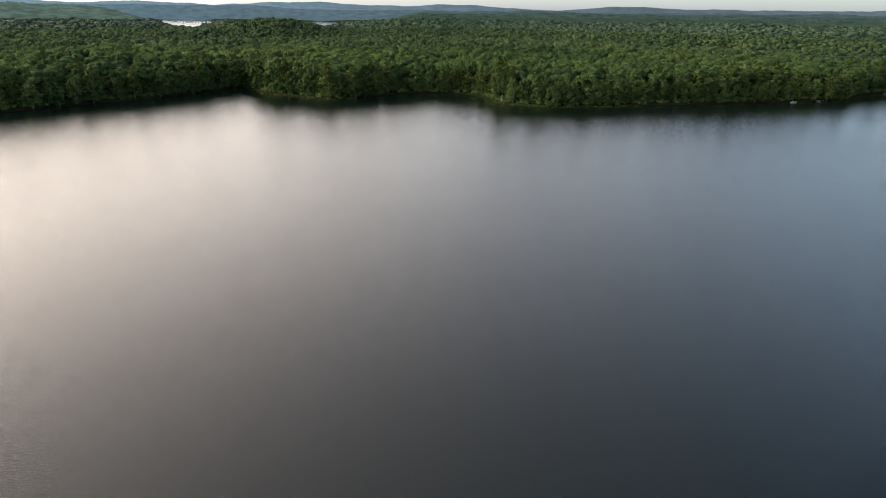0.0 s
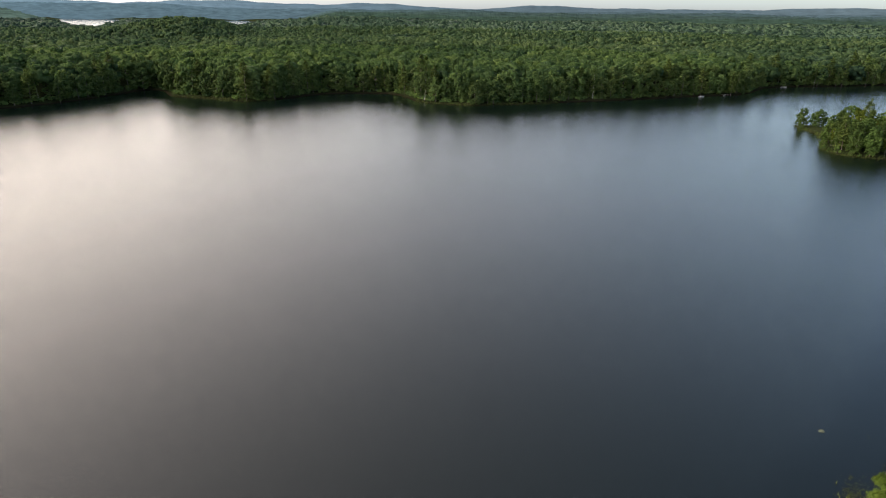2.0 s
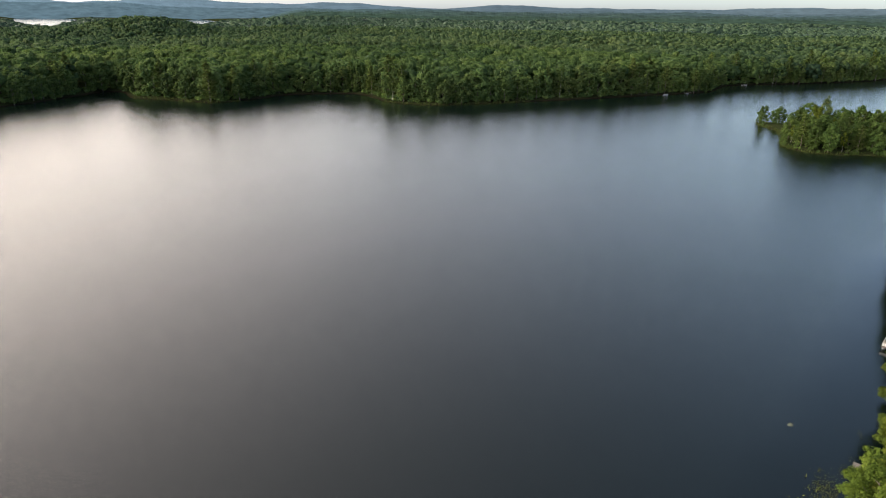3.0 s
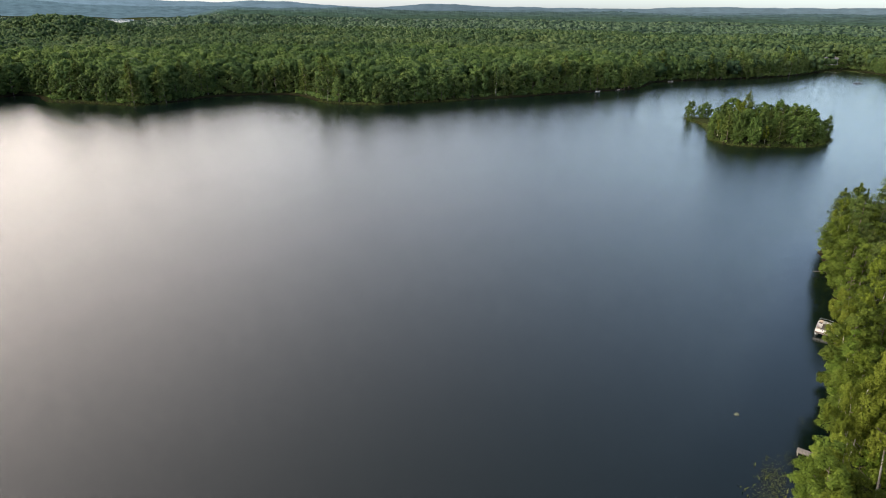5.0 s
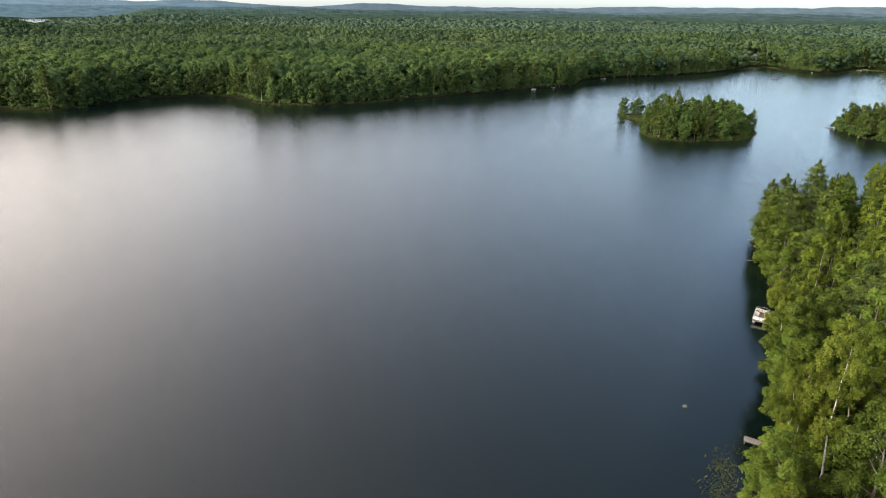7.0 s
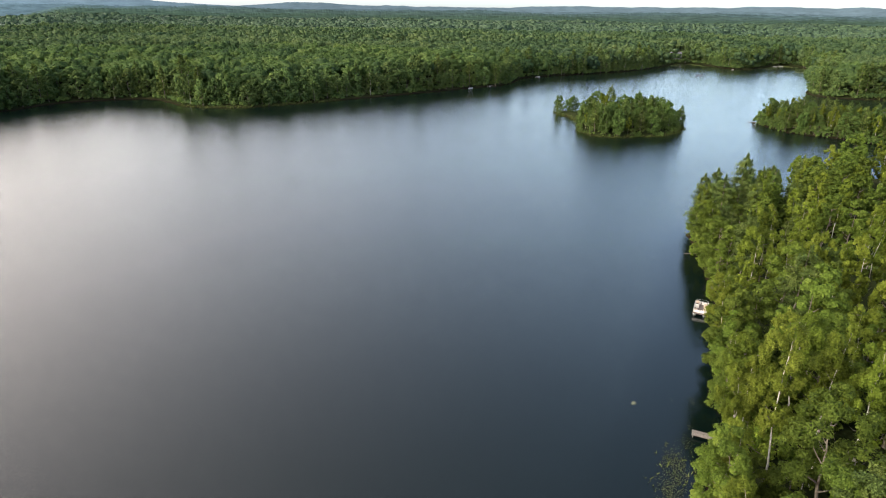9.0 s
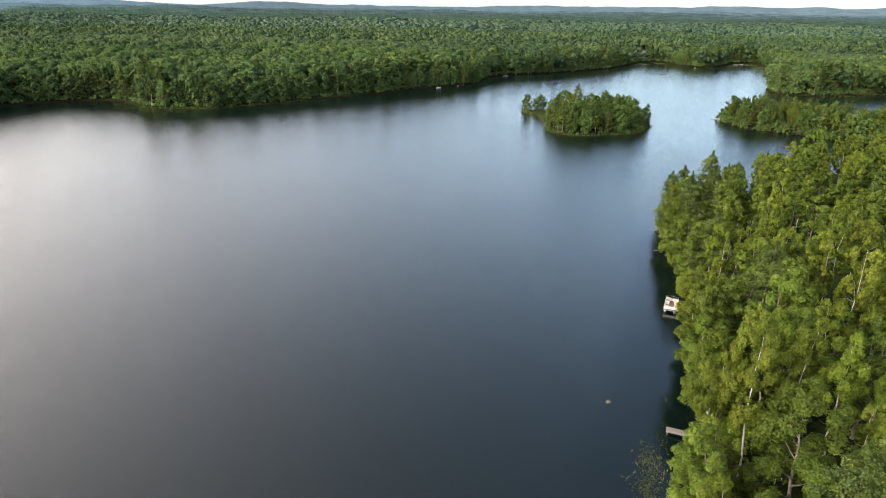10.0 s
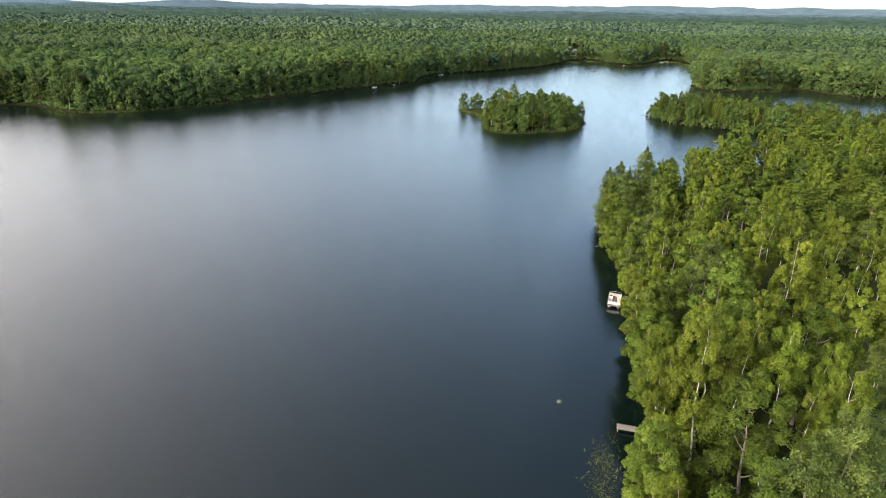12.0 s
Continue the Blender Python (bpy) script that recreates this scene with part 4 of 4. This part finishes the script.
def pads(name, places, size, label, seed, mat=LEAF_LILY):
    """Round floating leaves, six-cornered, each notched on one side."""
    rng = np.random.default_rng(seed)
    n = len(places)
    a0 = rng.uniform(0, 6.283, n)
    r = size * rng.uniform(0.6, 1.4, n)
    ang = a0[:, None] + np.linspace(0.25, 6.03, 6)[None]
    v = np.stack([places[:, None, 0] + r[:, None] * np.cos(ang), places[:, None, 1] + r[:, None] * np.sin(ang),
                  0.012 + rng.uniform(0, 0.02, (n, 6))], -1).reshape(-1, 3)
    return tagged(new(name, mesh_from(name, v, np.arange(6 * n).reshape(n, 6), mat, np.repeat(rng.uniform(0, 1, n), 6))), label, "lily pads", kind="stuff")


rng = np.random.default_rng(77)
far_side = lambda x, y: y > 250 and -300 < x < 330 and not (150 < x < 250 and y < 300)
clumps("shore_thicket", along(LAKE, 1.2, rng, 1.5, 7.0, far_side), 24, 0.6, 2.0, 1.6, LEAF_FAR, "dark low thicket overhanging the far shore", "thicket", 41)
bay_side = lambda x, y: x > 330 and y > 120
clumps("bay_thicket", along(LAKE, 1.3, rng, 0.8, 7.0, bay_side), 20, 0.9, 3.0, 2.2, LEAF_FAR, "low green thicket round the bay", "thicket", 42)
marsh = np.concatenate([along(LAKE, 0.5, rng, -2.5, 1.0, lambda x, y: -112 < x < -52 and 340 < y < 395),
                        along(LAKE, 0.6, rng, -2.0, 3.0, lambda x, y: 395 < x < 470 and 165 < y < 235),
                        along(LAKE, 0.5, rng, -1.5, 0.5, lambda x, y: 20 < x < 110 and 330 < y < 360)])
blades("marsh_grass", marsh, GRASS, 0.9, "olive marsh grass along the water's edge", 43)
blades("island_grass", along(ISLE, 0.25, rng, -1.6, 0.6, lambda x, y: True), GRASS, 0.6, "bright grass and sedge fringe round the island", 44)
bay = along(LAKE, 0.3, rng, -15.0, 0.0, lambda x, y: (x > 548 and 350 < y < 470) or (x > 510 and y > 470))
bay = bay[land(bay[:, 0], bay[:, 1]) < -0.3]
pads("bay_lily_pads", bay[np.array([noise.noise((a * 0.06, b * 0.06, 1.0)) > -0.12 for a, b in bay])], 1.0, "pale mats of lily pads in the shallow bay", 45, GRASS)

near_pads = []
for cx, cy, rx, ry, n in [(48.6, 46.4, 3.4, 1.5, 700), (45.2, 43.9, 2.4, 1.3, 480), (52.6, 48.6, 1.3, 0.8, 60), (50.3, 49.6, 0.5, 0.25, 22), (59.8, 54.3, 1.1, 0.25, 16),
                          (55.3, 50.6, 0.9, 0.3, 12), (57.6, 55.6, 0.6, 0.1, 4)]:
    a = radians(42)
    q = rng.normal(0, 0.5, (n, 2)) * (rx, ry)
    near_pads.append(np.stack([cx + q[:, 0] * math.sin(a) - q[:, 1] * math.cos(a), cy + q[:, 0] * math.cos(a) + q[:, 1] * math.sin(a)], 1))
near_pads = np.concatenate(near_pads)
pads("lily_pads", near_pads[land(near_pads[:, 0], near_pads[:, 1]) < 0.1], 0.048, "small yellow-green lily pads floating by the pier", 46)
debris = np.stack([rng.normal(52.8, 0.22, 16), rng.normal(57.3, 0.14, 16)], 1)
pads("floating_leaves", debris, 0.1, "small pale raft of leaves drifting on open water", 48, LEAF_PALE)
reeds = np.stack([rng.normal(47.6, 1.8, 60), rng.normal(45.2, 1.5, 60)], 1)
blades("reeds", reeds[land(reeds[:, 0], reeds[:, 1]) < 0], GRASS, 0.4, "thin reeds standing in the shallow water", 47, each=2)


# ---------------------------------------------------------------- boats, piers, house
WHITE = speckled("white_gelcoat", [(0.38, 0.38, 0.37), (0.5, 0.5, 0.49), (0.58, 0.58, 0.57)], 0.8, 0.35)
TAN = speckled("tan_vinyl", [(0.3, 0.23, 0.16), (0.42, 0.34, 0.26), (0.5, 0.42, 0.34)], 1.5, 0.6)
ALU = speckled("dull_aluminium", [(0.4, 0.41, 0.42), (0.55, 0.56, 0.57), (0.65, 0.66, 0.67)], 2.0, 0.4, metal=0.8)
BLACK = speckled("black_plastic", [(0.01, 0.01, 0.012), (0.02, 0.02, 0.022), (0.035, 0.035, 0.038)], 3.0, 0.45)
CARPET = speckled("grey_deck", [(0.07, 0.06, 0.055), (0.12, 0.1, 0.09), (0.17, 0.15, 0.13)], 4.0, 0.95)
PLANK = speckled("weathered_planks", [(0.09, 0.08, 0.07), (0.15, 0.135, 0.12), (0.22, 0.2, 0.18)], 1.2, 0.9, 0.4, 8, 0, (6, 1, 1))
DARKWOOD = speckled("dark_wet_wood", [(0.025, 0.022, 0.02), (0.05, 0.044, 0.04), (0.08, 0.07, 0.06)], 1.2, 0.7, 0.4)
SIDING = speckled("grey_blue_siding", [(0.1, 0.12, 0.14), (0.15, 0.17, 0.2), (0.2, 0.22, 0.25)], 0.6, 0.8)
ROOFING = speckled("grey_shingles", [(0.04, 0.042, 0.05), (0.07, 0.073, 0.082), (0.1, 0.103, 0.112)], 1.4, 0.95, 0.3)
GLASS = material("dark_window_glass", 0.05)[0]
GLASS.node_tree.nodes["Principled BSDF"].inputs["Base Color"].default_value = (0.02, 0.025, 0.03, 1)


def box(bm, centre, size, bevel=0.0, turn=0.0):
    r = bmesh.ops.create_cube(bm, size=1.0, matrix=Matrix.Translation(centre) @ Matrix.Rotation(turn, 4, "Z") @ Matrix.Diagonal((*size, 1)))
    if bevel:
        edges = list({e for v in r["verts"] for e in v.link_edges})
        bmesh.ops.bevel(bm, geom=edges, offset=bevel, segments=2, affect="EDGES", profile=0.5)


def boxes(name, parent, mat, *specs, label=""):
    bm = bmesh.new()
    for spec in specs:
        box(bm, *spec)
    return part(name, bm, mat, parent, label)


def tube_part(name, parent, mat, points, radii, sides=10, label=""):
    v, f = tube(points, radii, sides)
    return under(name, mesh_from(name, v, f, mat, smooth=True), parent, label)


def pontoon_boat():
    """Length along x, 5.6 m; the waterline is at z = 0."""
    ob = tagged(new("pontoon_boat"), "white pontoon boat with tan seats moored under the trees", "boat")
    for y in (-0.85, 0.85):
        tube_part("pontoon", ob, ALU, [(-2.75, y, 0.12), (-2.6, y, 0.1), (2.1, y, 0.1), (2.6, y, 0.2), (2.85, y, 0.3)], [0.12, 0.29, 0.29, 0.2, 0.03], 12)
    boxes("deck", ob, CARPET, ((0, 0, 0.46), (5.5, 2.42, 0.09), 0.02))
    for y in (-1.17, 1.17):
        boxes("side_panel", ob, WHITE, ((-0.1, y, 0.82), (4.7, 0.04, 0.5), 0.015))
        tube_part("rail", ob, ALU, [(-2.5, y, 1.14), (2.3, y, 1.14)], [0.022, 0.022], 6)
        for x in (-2.45, -1.25, 0.0, 1.25, 2.25):
            tube_part("post", ob, ALU, [(x, y * 0.985, 0.5), (x, y * 0.985, 1.14)], [0.018, 0.018], 6)
    for x in (-2.46, 2.26):
        boxes("end_panel", ob, WHITE, ((x, 0.55, 0.82), (0.04, 1.15, 0.5), 0.015))
        boxes("gate", ob, WHITE, ((x, -0.6, 0.82), (0.035, 1.0, 0.48), 0.012))
        tube_part("rail", ob, ALU, [(x, -1.17, 1.14), (x, 1.17, 1.14)], [0.022, 0.022], 6)
    for x, y, sx, sy in ((1.55, 0.8, 1.2, 0.62), (1.55, -0.8, 1.2, 0.62), (-1.75, 0.75, 1.1, 0.7), (-0.4, 0.82, 1.0, 0.6)):
        seat = boxes("bench", ob, TAN, ((x, y, 0.72), (sx, sy, 0.42), 0.06))
        boxes("backrest", seat, TAN, ((x, y + (0.27 if y > 0 else -0.27), 1.0), (sx, 0.14, 0.38), 0.05))
    con = boxes("console", ob, WHITE, ((-0.6, -0.75, 0.9), (0.6, 0.75, 0.8), 0.08))
    boxes("windscreen", con, BLACK, ((-0.35, -0.75, 1.38), (0.05, 0.6, 0.22), 0.01))
    seat = boxes("helm_seat", ob, TAN, ((-1.35, -0.7, 0.85), (0.55, 0.55, 0.6), 0.1))
    boxes("backrest", seat, TAN, ((-1.6, -0.7, 1.3), (0.14, 0.55, 0.5), 0.05))
    motor = boxes("outboard_motor", ob, BLACK, ((-2.95, 0, 0.75), (0.42, 0.34, 0.5), 0.1))
    boxes("leg", motor, BLACK, ((-2.95, 0, 0.2), (0.16, 0.12, 0.7), 0.03))
    for x in (-1.1, 0.3):
        tube_part("canopy_bow", ob, ALU, [(x, -1.17, 1.14), (x - 0.5, -1.1, 1.75), (x - 0.6, 0, 1.85), (x - 0.5, 1.1, 1.75), (x, 1.17, 1.14)], [0.018] * 5, 6)
    return ob


def hull_mesh(name, length, width, height, mat):
    """An open hull, lofted from stations, with thickness."""
    rows, st = [], 9
    for i in range(st):
        s = i / (st - 1)
        w = width / 2 * (1 - max(0, (s - 0.35) / 0.65) ** 2.2) * (0.85 + 0.15 * min(1, s / 0.3)) + 0.015
        x = -length / 2 + length * s
        rise = 0.3 * height * max(0, (s - 0.4) / 0.6) ** 2
        sec = [(x, -w, height + rise), (x, -w * 0.82, 0.3 * height + rise), (x, 0, -0.15 + rise * 1.2), (x, w * 0.82, 0.3 * height + rise), (x, w, height + rise)]
        inner = [(x, w * 0.92, height + rise), (x, w * 0.7, 0.3 * height + rise), (x, 0, 0.12 * height + rise), (x, -w * 0.7, 0.3 * height + rise), (x, -w * 0.92, height + rise)]
        rows.append(sec + inner)
    v = np.array(rows).reshape(-1, 3)
    f = [(i * 10 + k, i * 10 + (k + 1) % 10, (i + 1) * 10 + (k + 1) % 10, (i + 1) * 10 + k) for i in range(st - 1) for k in range(10)]
    bm = bmesh.new()
    vs = [bm.verts.new(q) for q in v]
    for q in f:
        bm.faces.new([vs[k] for k in q])
    bm.faces.new([vs[k] for k in range(10)])
    bmesh.ops.recalc_face_normals(bm, faces=bm.faces)
    return bm


def motor_boat(label, length=4.8):
    ob = tagged(new("motor_boat"), label, "boat")
    part("hull", hull_mesh("hull", length, 1.9, 0.6, WHITE), WHITE, ob)
    for x in (-1.2, 0.1):
        boxes("bench", ob, TAN, ((x, 0, 0.42), (0.4, 1.3, 0.14), 0.03))
    boxes("windscreen", ob, GLASS, ((0.75, 0, 0.8), (0.06, 1.3, 0.32), 0.01))
    boxes("outboard_motor", ob, BLACK, ((-length / 2 - 0.15, 0, 0.65), (0.35, 0.3, 0.55), 0.08))
    return ob


def pier(label, length, width, wood, plank=0.14, height=0.45):
    """Runs along x from 0 (out in the water) to its length (the shore)."""
    ob = tagged(new("pier"), label, "pier")
    bm = bmesh.new()
    box(bm, (0, 0, 0), (plank - 0.012, width, 0.035), 0.004)
    me = bpy.data.meshes.new("plank")
    bm.to_mesh(me)
    bm.free()
    me.materials.append(wood)
    for k in range(int(length / plank)):
        pl = under("plank", me, ob)
        pl.matrix_basis = pose((k + 0.5) * plank, random.uniform(-0.02, 0.02), height + random.uniform(-0.006, 0.006), 0, 0, random.uniform(-0.6, 0.6))
    for y in (-width * 0.38, width * 0.38):
        boxes("beam", ob, wood, ((length / 2, y, height - 0.1), (length, 0.06, 0.14)))
    for x in np.arange(0.15, length, 2.0):
        for y in (-width * 0.44, width * 0.44):
            tube_part("post", ob, wood, [(x, y, -1.2), (x, y, height - 0.03)], [0.055, 0.055], 7)
    return ob


def log(name_label, length, radius, seed):
    rng = np.random.default_rng(seed)
    ob = tagged(new("log"), name_label, "log")
    pts = [(length * k / 5, rng.normal(0, 0.06), rng.normal(0.05, 0.04)) for k in range(6)]
    v, f = joined([tube(pts, [radius * (1 - 0.12 * k) for k in range(6)], 7)] +
                  [tube([pts[k], (pts[k][0] + 0.25, pts[k][1] + rng.normal(0, 0.4), 0.35)], [radius * 0.35, 0.01], 5) for k in (2, 3, 4)])
    under("stem", mesh_from("stem", v, f, BARK_GREY, smooth=True), ob)
    return ob


def heading(x, y, az, z=0.0):
    """A pose whose x axis points along the compass angle az, from +y towards +x."""
    return pose(x, y, z, 0, 0, 90 - az)


pontoon_boat().matrix_basis = heading(81.2, 71.9, 234) @ Matrix.Diagonal((0.74, 0.88, 0.9, 1))
jet = tagged(new("jet_ski"), "white jet ski under a pale cover beside the pontoon boat", "jet ski")
part("hull", hull_mesh("hull", 2.7, 1.1, 0.45, WHITE), WHITE, jet)
boxes("cover", jet, WHITE, ((-0.25, 0, 0.58), (1.5, 0.55, 0.42), 0.16))
boxes("handlebar", jet, BLACK, ((0.55, 0, 0.86), (0.08, 0.6, 0.06), 0.02))
jet.matrix_basis = heading(83.1, 71.2, 54)

pier("weathered grey wooden pier reaching into the dark shallows", 4.4, 0.95, PLANK).matrix_basis = heading(54.3, 49.5, 142)
far_pier = pier("small dark wooden pier on the far shore", 7.0, 1.2, PLANK, 0.35)
far_pier.matrix_basis = heading(232.5, 385.0, 20)
copy_thing(far_pier, heading(300.0, 425.0, 20))
copy_thing(far_pier, heading(619.0, 442.0, 35))
copy_thing(far_pier, heading(514.0, 478.0, 45))
first = motor_boat("white motor boat moored on the far shore")
first.matrix_basis = heading(210.5, 377.0, 70, -0.05) @ Matrix.Scale(0.85, 4)
for x, y, az in [(230.0, 384.5, 60), (303.5, 431.0, 100), (534.5, 431.5, 60), (614.0, 443.5, 150), (624.5, 444.5, 140)]:
    copy_thing(first, heading(x, y, az, -0.05))

raft = tagged(new("swim_raft"), "dark flat swimming raft floating on the lake", "raft")
boxes("platform", raft, DARKWOOD, *[((-2.4 + 0.4 * k, 0, 0.42), (0.36, 3.2, 0.06), 0.01) for k in range(13)])
for y in (-1.1, 1.1):
    tube_part("float", raft, DARKWOOD, [(-2.5, y, 0.1), (-2.45, y, 0.1), (2.45, y, 0.1), (2.5, y, 0.1)], [0.1, 0.3, 0.3, 0.1], 10)
raft.matrix_basis = heading(446.5, 394.5, 112)

buoy = tagged(new("buoy"), "small white round mooring buoy", "buoy")
tube_part("float", buoy, WHITE, [(0, 0, -0.3), (0, 0, -0.2), (0, 0, 0.05), (0, 0, 0.3), (0, 0, 0.42), (0, 0, 0.45)], [0.02, 0.24, 0.34, 0.24, 0.08, 0.02], 14)
tube_part("ring", buoy, ALU, [(0, 0, 0.44), (0, 0, 0.56)], [0.04, 0.03], 8)
buoy.matrix_basis = pose(241.0, 201.4, 0) @ Matrix.Scale(0.6, 4)

log("grey fallen log lying half in the water", 4.5, 0.16, 5).matrix_basis = heading(220.5, 206.5, 70, 0.0)
log("grey driftwood log off the wooded spit", 4.0, 0.18, 6).matrix_basis = heading(266.5, 202.0, 330, 0.05)
log("pale fallen trunk reaching over the water", 3.6, 0.11, 7).matrix_basis = heading(102.0, 90.2, 290, 0.5)


def house():
    ob = tagged(new("house"), "grey-blue lakeside house half hidden by trees", "house")
    boxes("wall", ob, SIDING, ((0, 0, 2.6), (12.0, 8.0, 5.4)))
    bm = bmesh.new()
    for y, sgn in ((-2.15, 1), (2.15, -1)):
        m = Matrix.Translation((0, y, 6.35)) @ Matrix.Rotation(radians(27) * sgn, 4, "X") @ Matrix.Diagonal((13.0, 5.2, 0.2, 1))
        bmesh.ops.create_cube(bm, size=1.0, matrix=m)
    roof = part("roof", bm, ROOFING, ob)
    boxes("chimney", roof, BARK_GREY, ((3.0, 0.8, 7.8), (0.8, 0.8, 1.8), 0.03))
    boxes("gable", ob, SIDING, ((-5.9, 0, 6.0), (0.18, 5.6, 1.5)), ((5.9, 0, 6.0), (0.18, 5.6, 1.5)))
    for x in (-4.2, -1.5, 1.5, 4.2):
        for z in (1.6, 4.1):
            win = boxes("window", ob, WHITE, ((x, -4.03, z), (1.5, 0.1, 1.4), 0.02))
            boxes("pane", win, GLASS, ((x, -4.06, z), (1.25, 0.1, 1.15)))
    boxes("porch", ob, PLANK, ((0, -5.4, 0.45), (9.0, 2.8, 0.2)), ((-4.3, -6.6, 0.2), (0.15, 0.15, 0.7)), ((4.3, -6.6, 0.2), (0.15, 0.15, 0.7)))
    return ob


house().matrix_basis = pose(557.0, 526.0, float(ground_height([557.0], [526.0])[0]) + 0.6, 0, 0, -47)
